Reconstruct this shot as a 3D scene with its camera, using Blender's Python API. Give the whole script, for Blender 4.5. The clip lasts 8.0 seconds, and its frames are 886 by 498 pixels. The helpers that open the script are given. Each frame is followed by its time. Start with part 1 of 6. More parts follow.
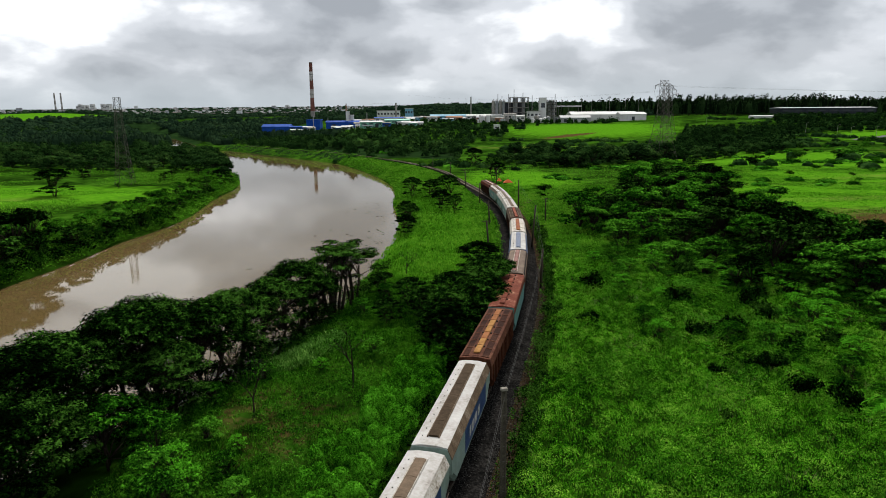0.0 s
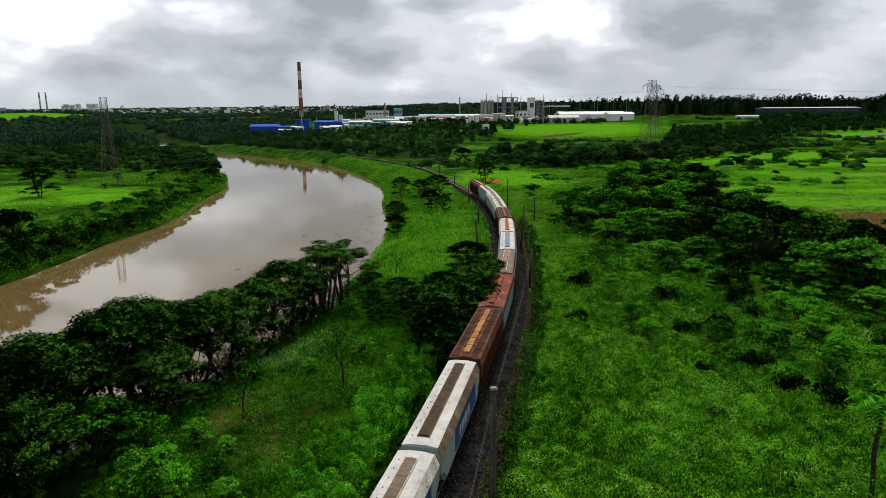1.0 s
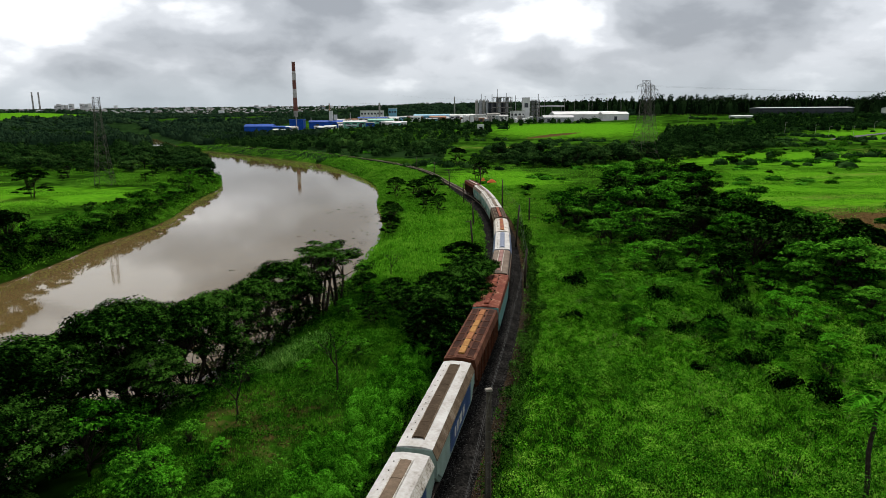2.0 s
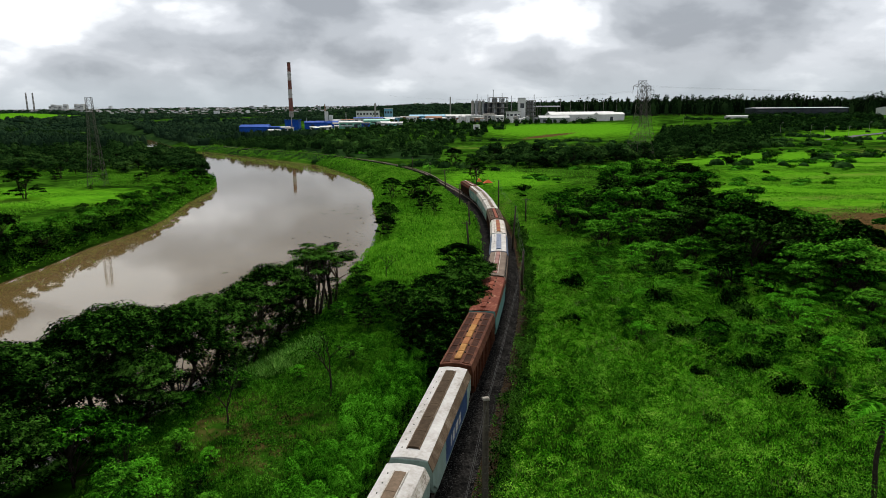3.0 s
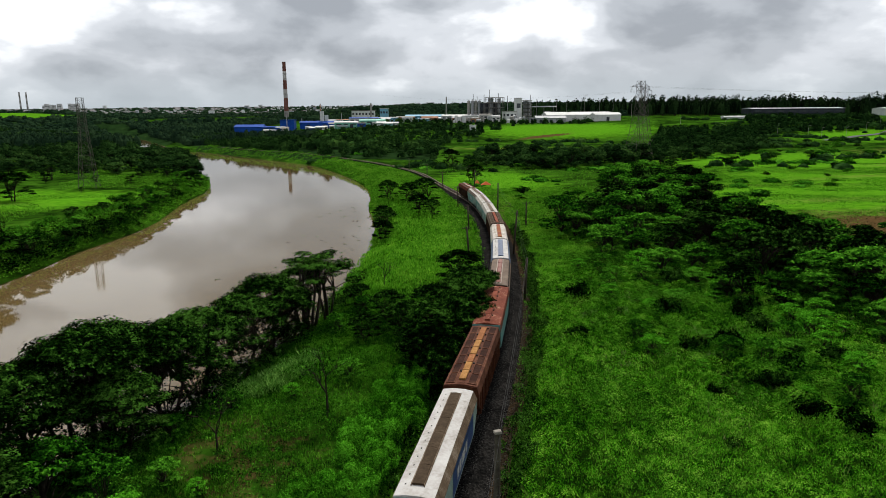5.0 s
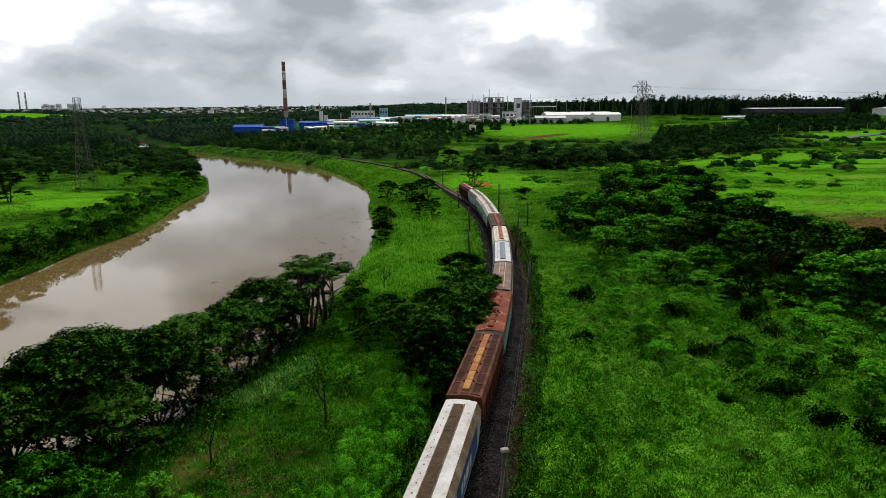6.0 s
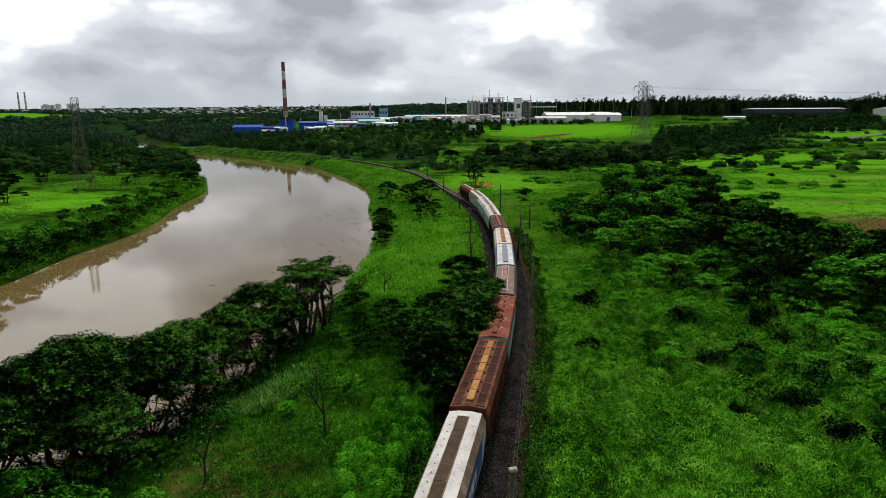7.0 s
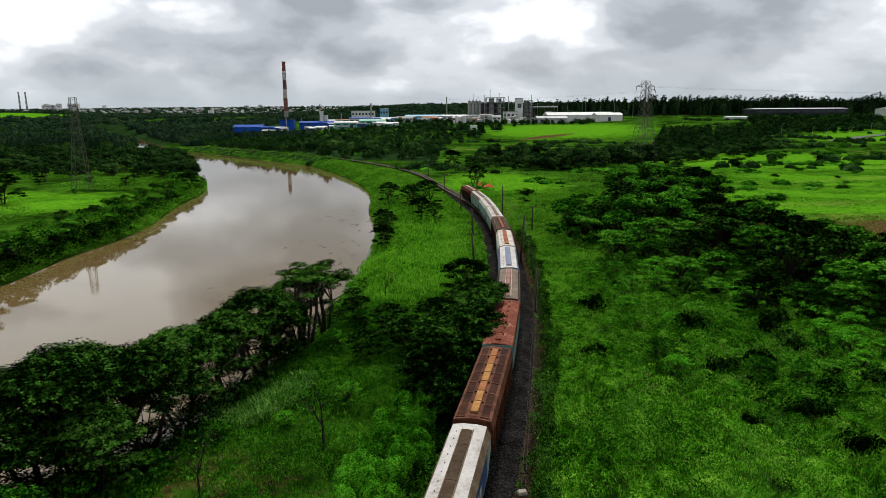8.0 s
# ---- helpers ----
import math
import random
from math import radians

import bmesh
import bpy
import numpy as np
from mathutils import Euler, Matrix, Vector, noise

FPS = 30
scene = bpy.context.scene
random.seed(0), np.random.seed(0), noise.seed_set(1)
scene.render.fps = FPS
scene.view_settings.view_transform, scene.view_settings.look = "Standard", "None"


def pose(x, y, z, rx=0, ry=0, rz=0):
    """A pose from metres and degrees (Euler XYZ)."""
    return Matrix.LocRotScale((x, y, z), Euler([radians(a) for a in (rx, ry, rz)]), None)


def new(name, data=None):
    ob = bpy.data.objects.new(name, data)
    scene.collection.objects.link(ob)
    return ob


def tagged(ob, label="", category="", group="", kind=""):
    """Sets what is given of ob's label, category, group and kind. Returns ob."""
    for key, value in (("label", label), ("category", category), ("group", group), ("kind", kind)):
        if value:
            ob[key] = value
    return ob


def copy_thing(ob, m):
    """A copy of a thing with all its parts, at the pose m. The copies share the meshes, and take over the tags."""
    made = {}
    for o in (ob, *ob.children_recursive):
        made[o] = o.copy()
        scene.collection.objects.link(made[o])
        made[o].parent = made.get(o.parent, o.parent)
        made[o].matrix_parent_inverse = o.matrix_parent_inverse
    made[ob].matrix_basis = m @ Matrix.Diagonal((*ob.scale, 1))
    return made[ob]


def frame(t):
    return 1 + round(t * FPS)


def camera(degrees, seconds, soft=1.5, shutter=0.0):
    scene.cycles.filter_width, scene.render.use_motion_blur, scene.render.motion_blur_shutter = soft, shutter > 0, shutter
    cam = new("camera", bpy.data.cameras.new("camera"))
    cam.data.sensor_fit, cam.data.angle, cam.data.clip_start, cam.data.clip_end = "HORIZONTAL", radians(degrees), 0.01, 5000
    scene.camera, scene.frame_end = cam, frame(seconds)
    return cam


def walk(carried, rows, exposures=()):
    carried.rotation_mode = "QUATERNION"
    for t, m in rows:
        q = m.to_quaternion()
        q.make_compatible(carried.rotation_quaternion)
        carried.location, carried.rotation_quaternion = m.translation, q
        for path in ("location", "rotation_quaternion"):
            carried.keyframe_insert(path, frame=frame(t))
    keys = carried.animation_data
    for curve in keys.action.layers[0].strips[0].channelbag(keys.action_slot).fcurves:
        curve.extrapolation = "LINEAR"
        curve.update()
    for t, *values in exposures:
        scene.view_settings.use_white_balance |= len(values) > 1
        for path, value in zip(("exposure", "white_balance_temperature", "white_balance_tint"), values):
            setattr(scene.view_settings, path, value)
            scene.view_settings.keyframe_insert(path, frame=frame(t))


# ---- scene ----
cam = camera(68.6, 8.0, soft=0.5)
METRES, EYE = 11.18, 25.5
ROWS = [
    (0.0, 0.0, 0.0, 0.0, -0.08, -11.7, 0.41),
    (0.5, -0.0005, -0.0062, 0.0024, -0.64, -11.72, 0.41),
    (1.0, -0.0013, -0.0128, 0.0048, -1.04, -11.72, 0.39),
    (1.5, -0.0014, -0.0177, 0.0076, -1.29, -11.74, 0.38),
    (3.0, 0.0083, 0.1189, 0.0055, -1.85, -11.7, 0.42),
    (3.5, -0.0073, 0.1916, 0.0148, -2.01, -11.71, 0.39),
    (4.0, -0.021, 0.2758, 0.0241, -2.12, -11.7, 0.39),
    (4.5, -0.0323, 0.3589, 0.0321, -2.19, -11.71, 0.38),
    (6.0, -0.0552, 0.6145, 0.0403, -2.28, -11.72, 0.38),
    (6.5, -0.0655, 0.7015, 0.0408, -2.3, -11.71, 0.36),
    (7.0, -0.0727, 0.7836, 0.0413, -2.3, -11.7, 0.35),
    (7.5, -0.0792, 0.8731, 0.0438, -2.28, -11.7, 0.34),
    (8.0, -0.083, 0.9545, 0.046, -2.24, -11.71, 0.34),
]
walk(cam, [(t, pose(0, 0, EYE) @ pose(METRES * x, METRES * y, METRES * z, 90 + pitch, roll, yaw)) for t, x, y, z, yaw, pitch, roll in ROWS])

# ---- light ----
SUN_UP, SUN_ROUND = 52.0, 8.0
CLOUD_SHIFT = (0.35, 0.1, 0.2)
world = bpy.data.worlds.new("overcast_sky")
scene.world = world
world.use_nodes = True
wt = world.node_tree
wt.nodes.clear()


def wnode(kind, **sets):
    n = wt.nodes.new(kind)
    for key, value in sets.items():
        n.inputs[key].default_value = value
    return n


def wmath(op, a, b=None, clamp=False):
    n = wt.nodes.new("ShaderNodeMath")
    n.operation, n.use_clamp = op, clamp
    for i, v in enumerate((a, b)):
        if v is None:
            continue
        if isinstance(v, (int, float)):
            n.inputs[i].default_value = v
        else:
            wt.links.new(v, n.inputs[i])
    return n.outputs[0]


def wramp(source, stops):
    n = wt.nodes.new("ShaderNodeValToRGB")
    n.color_ramp.interpolation = "EASE"
    while len(n.color_ramp.elements) < len(stops):
        n.color_ramp.elements.new(0.5)
    for e, (p, c) in zip(n.color_ramp.elements, stops):
        e.position, e.color = p, (*c, 1)
    wt.links.new(source, n.inputs[0])
    return n.outputs[0]


wco = wnode("ShaderNodeTexCoord")
wsep = wnode("ShaderNodeSeparateXYZ")
wt.links.new(wco.outputs["Generated"], wsep.inputs[0])
wz = wmath("MAXIMUM", wsep.outputs[2], 0.0)
wcomb = wnode("ShaderNodeMapping")
wcomb.inputs["Scale"].default_value = (1.0, 1.0, 2.1)
wcomb.inputs["Location"].default_value = CLOUD_SHIFT
wt.links.new(wco.outputs["Generated"], wcomb.inputs[0])
big = wnode("ShaderNodeTexNoise", Scale=2.6, Detail=2.0, Roughness=0.5, Distortion=0.2)
small = wnode("ShaderNodeTexNoise", Scale=8.5, Detail=8.0, Roughness=0.48, Distortion=0.15)
wt.links.new(wcomb.outputs[0], big.inputs["Vector"])
wt.links.new(wcomb.outputs[0], small.inputs["Vector"])
swell = wmath("MULTIPLY", wmath("COSINE", wmath("MULTIPLY", wmath("SUBTRACT", wsep.outputs[0], 0.12), 10.5)), wmath("MULTIPLY", wmath("SUBTRACT", wz, 0.045), 1.0, True))
cover = wmath("ADD", wmath("ADD", wmath("MULTIPLY", big.outputs[0], 0.45), wmath("MULTIPLY", small.outputs[0], 0.60)), swell)
# cloud breaks (+) and heavier banks (-): x and z of their direction, width, height, amount
for cx, cz, sx, sz, amount in ((0.21, 0.140, 0.075, 0.034, 0.15), (-0.47, 0.115, 0.09, 0.032, 0.12), (-0.05, 0.165, 0.035, 0.02, 0.10), (0.13, 0.060, 0.10, 0.016, -0.08), (0.48, 0.115, 0.13, 0.03, -0.07), (-0.26, 0.085, 0.15, 0.022, -0.05), (0.02, 0.120, 0.06, 0.03, -0.05), (0.42, 0.055, 0.16, 0.02, 0.05)):
    u2 = wmath("POWER", wmath("ABSOLUTE", wmath("MULTIPLY", wmath("SUBTRACT", wsep.outputs[0], cx), 1 / sx)), 2.0)
    v2 = wmath("POWER", wmath("ABSOLUTE", wmath("MULTIPLY", wmath("SUBTRACT", wsep.outputs[2], cz), 1 / sz)), 2.0)
    bump_ = wmath("EXPONENT", wmath("MULTIPLY", wmath("ADD", u2, v2), -1.0))
    ahead = wmath("MULTIPLY", wmath("GREATER_THAN", wsep.outputs[1], 0.0), amount)
    cover = wmath("ADD", cover, wmath("MULTIPLY", bump_, ahead))
clouds = wramp(cover, [(0.37, (0.40, 0.43, 0.475)), (0.48, (0.56, 0.595, 0.645)), (0.58, (0.77, 0.805, 0.86)), (0.68, (1.2, 1.23, 1.27))])
low = wramp(wz, [(0.0, (0.85, 0.85, 0.85)), (0.08, (0, 0, 0))])
hazed = wt.nodes.new("ShaderNodeMix")
hazed.data_type = "RGBA"
wt.links.new(low, hazed.inputs["Factor"])
wt.links.new(clouds, hazed.inputs["A"])
hazed.inputs["B"].default_value = (0.53, 0.60, 0.655, 1)
sky = wt.nodes.new("ShaderNodeTexSky")
sky.sky_type, sky.sun_disc = "NISHITA", False
sky.sun_elevation, sky.sun_rotation = radians(SUN_UP), radians(SUN_ROUND)
bg_sky = wnode("ShaderNodeBackground", Strength=0.05)
wt.links.new(sky.outputs[0], bg_sky.inputs[0])
bg_cloud = wnode("ShaderNodeBackground", Strength=1.0)
wt.links.new(hazed.outputs["Result"], bg_cloud.inputs[0])
wmix = wnode("ShaderNodeMixShader")
wmix.inputs[0].default_value = 0.93
wt.links.new(bg_sky.outputs[0], wmix.inputs[1])
wt.links.new(bg_cloud.outputs[0], wmix.inputs[2])
wout = wnode("ShaderNodeOutputWorld")
wt.links.new(wmix.outputs[0], wout.inputs[0])
sun = new("sun", bpy.data.lights.new("sun", "SUN"))
sun.data.energy, sun.data.angle, sun.data.color = 4.6, radians(11), (1.0, 0.95, 0.87)
sun.matrix_world = pose(0, 0, 200, 90 - SUN_UP, 0, 180 - SUN_ROUND)
scene.view_settings.exposure = 0.0


# ---- materials ----
class Mat:
    """A procedural material: base colour from two noises, with roughness, bump and metal."""

    def __init__(self, name, colors, rough=0.8, scale=1.0, metal=0.0, bump=0.0, bump_scale=20.0, island=0.0, objvar=0.0, stretch=(1, 1, 1), spec=0.15, translucent=0.0, fine=0.4):
        self.mat = bpy.data.materials.new(name)
        self.mat.use_nodes = True
        t = self.t = self.mat.node_tree
        self.bsdf = t.nodes["Principled BSDF"]
        self.bsdf.inputs["Roughness"].default_value = rough
        self.bsdf.inputs["Metallic"].default_value = metal
        self.bsdf.inputs["Specular IOR Level"].default_value = spec
        co = t.nodes.new("ShaderNodeTexCoord")
        mp = t.nodes.new("ShaderNodeMapping")
        mp.inputs["Scale"].default_value = stretch
        t.links.new(co.outputs["Object"], mp.inputs[0])
        self.co = mp.outputs[0]
        a = self.noise(scale, 3)
        b = self.noise(scale * 7.3, 5)
        mixed = self.math("ADD", self.math("MULTIPLY", a, 0.6), self.math("ADD", self.math("MULTIPLY", b, fine), 0.5 * (0.4 - fine)))
        if island:
            g = t.nodes.new("ShaderNodeNewGeometry")
            mixed = self.math("ADD", mixed, self.math("MULTIPLY", self.math("SUBTRACT", g.outputs["Random Per Island"], 0.5), island))
        if objvar:
            o = t.nodes.new("ShaderNodeObjectInfo")
            mixed = self.math("ADD", mixed, self.math("MULTIPLY", self.math("SUBTRACT", o.outputs["Random"], 0.5), objvar))
        n = len(colors)
        self.color = self.ramp(mixed, [(0.30 + 0.40 * i / max(1, n - 1), c) for i, c in enumerate(colors)])
        self.link_color()
        if bump:
            bm = t.nodes.new("ShaderNodeBump")
            bm.inputs["Strength"].default_value = bump
            bm.inputs["Distance"].default_value = 0.1
            t.links.new(self.noise(bump_scale, 4), bm.inputs["Height"])
            t.links.new(bm.outputs[0], self.bsdf.inputs["Normal"])
        if translucent:
            tr = t.nodes.new("ShaderNodeBsdfTranslucent")
            t.links.new(self.color, tr.inputs[0])
            mx = t.nodes.new("ShaderNodeMixShader")
            mx.inputs[0].default_value = translucent
            t.links.new(self.bsdf.outputs[0], mx.inputs[1])
            t.links.new(tr.outputs[0], mx.inputs[2])
            t.links.new(mx.outputs[0], t.nodes["Material Output"].inputs[0])

    def link_color(self):
        self.t.links.new(self.color, self.bsdf.inputs["Base Color"])

    def noise(self, scale, detail):
        n = self.t.nodes.new("ShaderNodeTexNoise")
        n.inputs["Scale"].default_value, n.inputs["Detail"].default_value = scale, detail
        self.t.links.new(self.co, n.inputs["Vector"])
        return n.outputs[0]

    def math(self, op, a, b):
        n = self.t.nodes.new("ShaderNodeMath")
        n.operation = op
        for i, v in enumerate((a, b)):
            if isinstance(v, (int, float)):
                n.inputs[i].default_value = v
            else:
                self.t.links.new(v, n.inputs[i])
        return n.outputs[0]

    def ramp(self, source, stops):
        n = self.t.nodes.new("ShaderNodeValToRGB")
        while len(n.color_ramp.elements) < len(stops):
            n.color_ramp.elements.new(0.5)
        for e, (p, c) in zip(n.color_ramp.elements, stops):
            e.position, e.color = p, (*c, 1)
        self.t.links.new(source, n.inputs[0])
        return n.outputs[0]

    def over(self, attribute, colors, scale, soft=0.25):
        """Lays a second surface over the first where the mesh attribute says so, with a ragged edge."""
        at = self.t.nodes.new("ShaderNodeAttribute")
        at.attribute_name = attribute
        edge = self.math("ADD", at.outputs["Fac"], self.math("MULTIPLY", self.math("SUBTRACT", self.noise(scale, 6), 0.5), 1.2))
        fac = self.ramp(edge, [(0.5 - soft, (0, 0, 0)), (0.5 + soft, (1, 1, 1))])
        top = self.ramp(self.noise(scale * 3, 5), [(0.3, colors[0]), (0.7, colors[1])])
        mx = self.t.nodes.new("ShaderNodeMix")
        mx.data_type = "RGBA"
        self.t.links.new(fac, mx.inputs["Factor"])
        self.t.links.new(self.color, mx.inputs["A"])
        self.t.links.new(top, mx.inputs["B"])
        self.color = mx.outputs["Result"]
        self.link_color()
        return self


def paint(name, c, rough=0.55, wear=0.25, scale=0.8, metal=0.0, dirt=(0.10, 0.075, 0.05)):
    """Weathered paint: the colour, a fainter one and a dirty one."""
    dull = tuple(v * 0.82 for v in c)
    worn = tuple(v * (1 - wear) + d * wear for v, d in zip(c, dirt))
    return Mat(name, [worn, dull, c, c], rough, scale, metal, 0.15, 9.0).mat


# tuft tones vary at random; the near-black stop also paints shaded gaps between blades
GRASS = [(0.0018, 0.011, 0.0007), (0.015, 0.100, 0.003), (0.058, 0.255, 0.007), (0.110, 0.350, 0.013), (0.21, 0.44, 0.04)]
# lowest ground stops are near black: shade in the hollows, put into the colour
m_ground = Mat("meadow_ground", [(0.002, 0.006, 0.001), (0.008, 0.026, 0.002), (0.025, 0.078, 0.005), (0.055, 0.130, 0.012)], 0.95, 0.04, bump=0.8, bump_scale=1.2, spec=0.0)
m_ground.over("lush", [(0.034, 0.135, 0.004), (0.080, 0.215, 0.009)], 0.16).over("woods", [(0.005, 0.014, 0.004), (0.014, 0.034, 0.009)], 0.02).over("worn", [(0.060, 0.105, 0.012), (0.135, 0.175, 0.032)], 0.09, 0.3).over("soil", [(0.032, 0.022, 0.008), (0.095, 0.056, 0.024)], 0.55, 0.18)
m_ground = m_ground.mat
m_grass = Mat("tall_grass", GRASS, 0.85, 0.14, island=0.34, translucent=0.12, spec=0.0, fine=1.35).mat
m_grass_low = Mat("grazed_grass", [(0.006, 0.030, 0.0018), (0.026, 0.120, 0.005), (0.056, 0.205, 0.009), (0.110, 0.285, 0.018)], 0.85, 0.2, island=0.3, translucent=0.1, spec=0.0, fine=0.9).mat
m_dry = Mat("dry_grass", [(0.035, 0.028, 0.010), (0.085, 0.075, 0.022), (0.17, 0.15, 0.055)], 0.9, 0.2, island=0.4, spec=0.0).mat
m_straw = Mat("seeding_grass_stalks", [(0.07, 0.11, 0.022), (0.13, 0.18, 0.05), (0.24, 0.27, 0.11)], 0.9, 0.2, island=0.4, spec=0.0).mat
m_reed = Mat("reed_leaves", [(0.022, 0.085, 0.008), (0.070, 0.20, 0.024), (0.16, 0.31, 0.06)], 0.8, 0.3, island=0.5, translucent=0.1, spec=0.0).mat
# dark and green foliage: near-black low stops put shade between leaf clumps into the colour
m_leaf_dark = Mat("shade_dark_foliage", [(0.0004, 0.0015, 0.00025), (0.0016, 0.0068, 0.0008), (0.0066, 0.025, 0.0026), (0.040, 0.110, 0.013)], 0.85, 0.22, island=0.24, objvar=0.24, translucent=0.02, spec=0.0, fine=1.3).mat
m_leaf = Mat("green_foliage", [(0.0014, 0.008, 0.0007), (0.0082, 0.046, 0.0024), (0.029, 0.130, 0.0064), (0.080, 0.245, 0.016)], 0.85, 0.3, island=0.30, objvar=0.24, translucent=0.05, spec=0.0, fine=0.9).mat
m_leaf_green = Mat("bank_foliage", [(0.003, 0.016, 0.001), (0.014, 0.070, 0.003), (0.042, 0.165, 0.008), (0.095, 0.27, 0.018)], 0.85, 0.2, island=0.3, translucent=0.06, spec=0.0, fine=0.9).mat
m_leaf_bright = Mat("fresh_foliage", [(0.004, 0.028, 0.001), (0.034, 0.170, 0.006), (0.100, 0.350, 0.018)], 0.85, 0.25, island=0.36, translucent=0.1, spec=0.0, fine=0.8).mat
m_leaf_lush = Mat("rank_grass_leaves", [(0.018, 0.075, 0.003), (0.058, 0.205, 0.009), (0.120, 0.340, 0.018), (0.21, 0.42, 0.036)], 0.85, 0.10, island=0.3, translucent=0.12, spec=0.0).mat
m_leaf_far = Mat("woodland_foliage", [(0.003, 0.009, 0.0025), (0.0078, 0.024, 0.0055), (0.020, 0.054, 0.011), (0.048, 0.098, 0.019)], 0.85, 0.085, island=0.24, objvar=0.2, spec=0.0).mat
m_leaf_hill = Mat("hill_woodland_foliage", [(0.006, 0.015, 0.008), (0.012, 0.028, 0.013), (0.022, 0.044, 0.018)], 0.85, 0.01, island=0.3, spec=0.0).mat
m_leaf_euc = Mat("eucalyptus_foliage", [(0.003, 0.008, 0.003), (0.009, 0.022, 0.007), (0.022, 0.048, 0.014)], 0.85, 0.1, island=0.7, objvar=0.2, translucent=0.05, spec=0.0).mat
m_bark = Mat("bark", [(0.010, 0.008, 0.006), (0.024, 0.019, 0.014), (0.055, 0.046, 0.036)], 0.9, 2.0, bump=0.6, spec=0.05).mat
m_gravel = Mat("ballast_gravel", [(0.004, 0.004, 0.004), (0.011, 0.0105, 0.010), (0.030, 0.028, 0.026)], 0.95, 0.7, bump=1.0, bump_scale=14, spec=0.0, fine=0.9).mat
m_stone = Mat("ballast_stone", [(0.007, 0.007, 0.007), (0.022, 0.021, 0.020), (0.065, 0.062, 0.058)], 0.9, 3, island=0.8, spec=0.0).mat
m_shoulder = Mat("dark_earth", [(0.010, 0.007, 0.004), (0.028, 0.019, 0.011), (0.060, 0.042, 0.026)], 0.95, 1.1, bump=0.8, bump_scale=9, spec=0.0, fine=0.8).mat
m_sleeper = Mat("sleeper_wood", [(0.03, 0.022, 0.016), (0.06, 0.045, 0.033), (0.09, 0.07, 0.05)], 0.9, 1.2, bump=0.5, objvar=0.3).mat
m_rail = Mat("rail_steel", [(0.10, 0.06, 0.04), (0.18, 0.12, 0.09), (0.25, 0.20, 0.17)], 0.45, 2.0, 0.7).mat
m_concrete = Mat("weathered_concrete", [(0.030, 0.025, 0.018), (0.058, 0.05, 0.037), (0.11, 0.098, 0.075)], 0.9, 1.2, bump=0.3).mat
m_cap = Mat("pale_concrete", [(0.12, 0.11, 0.09), (0.22, 0.20, 0.17), (0.32, 0.30, 0.26)], 0.9, 2.0, bump=0.2).mat
m_pole_wood = Mat("creosoted_pole_wood", [(0.02, 0.015, 0.012), (0.04, 0.03, 0.022), (0.07, 0.055, 0.04)], 0.85, 1.5, stretch=(4, 4, 0.4)).mat
m_steel = Mat("weathered_steel", [(0.05, 0.045, 0.04), (0.09, 0.085, 0.08), (0.14, 0.13, 0.12)], 0.7, 0.8, 0.2).mat
m_pylon = Mat("dark_galvanised_steel", [(0.035, 0.031, 0.025), (0.065, 0.058, 0.048), (0.11, 0.10, 0.085)], 0.7, 0.8, 0.2).mat
m_wire = Mat("wire", [(0.018, 0.018, 0.018), (0.03, 0.03, 0.03)], 0.7, 1.0).mat
m_asphalt = Mat("asphalt", [(0.05, 0.05, 0.055), (0.08, 0.08, 0.085)], 0.9, 0.2).mat
m_chassis = Mat("black_underframe", [(0.008, 0.007, 0.006), (0.02, 0.016, 0.013), (0.04, 0.03, 0.022)], 0.8, 1.5).mat
m_glass_dark = Mat("dark_window_glass", [(0.02, 0.025, 0.03), (0.035, 0.04, 0.045)], 0.1, 0.5, spec=0.5).mat

m_water = Mat("muddy_river_water", [(0.080, 0.055, 0.020), (0.098, 0.068, 0.026), (0.116, 0.082, 0.033)], 0.04, 0.02, spec=0.5)
wv = m_water.t.nodes.new("ShaderNodeBump")
wv.inputs["Strength"].default_value, wv.inputs["Distance"].default_value = 0.08, 0.05
m_water.t.links.new(m_water.math("ADD", m_water.noise(0.35, 4), m_water.math("MULTIPLY", m_water.noise(2.2, 3), 0.3)), wv.inputs["Height"])
m_water.t.links.new(wv.outputs[0], m_water.bsdf.inputs["Normal"])
m_water = m_water.mat


# ---- building blocks ----
def mesh_of(name, verts, faces, mats, smooth=False, which=None):
    me = bpy.data.meshes.new(name)
    me.from_pydata(verts, [], faces)
    for m in (mats if isinstance(mats, (list, tuple)) else [mats]):
        me.materials.append(m)
    if which is not None:
        me.polygons.foreach_set("material_index", which)
    if smooth:
        me.polygons.foreach_set("use_smooth", [True] * len(me.polygons))
    me.update()
    return me


def part(name, me, parent, label="", at=None):
    ob = new(name, me)
    ob.parent = parent
    if at is not None:
        ob.matrix_basis = at
    return tagged(ob, label=label) if label else ob


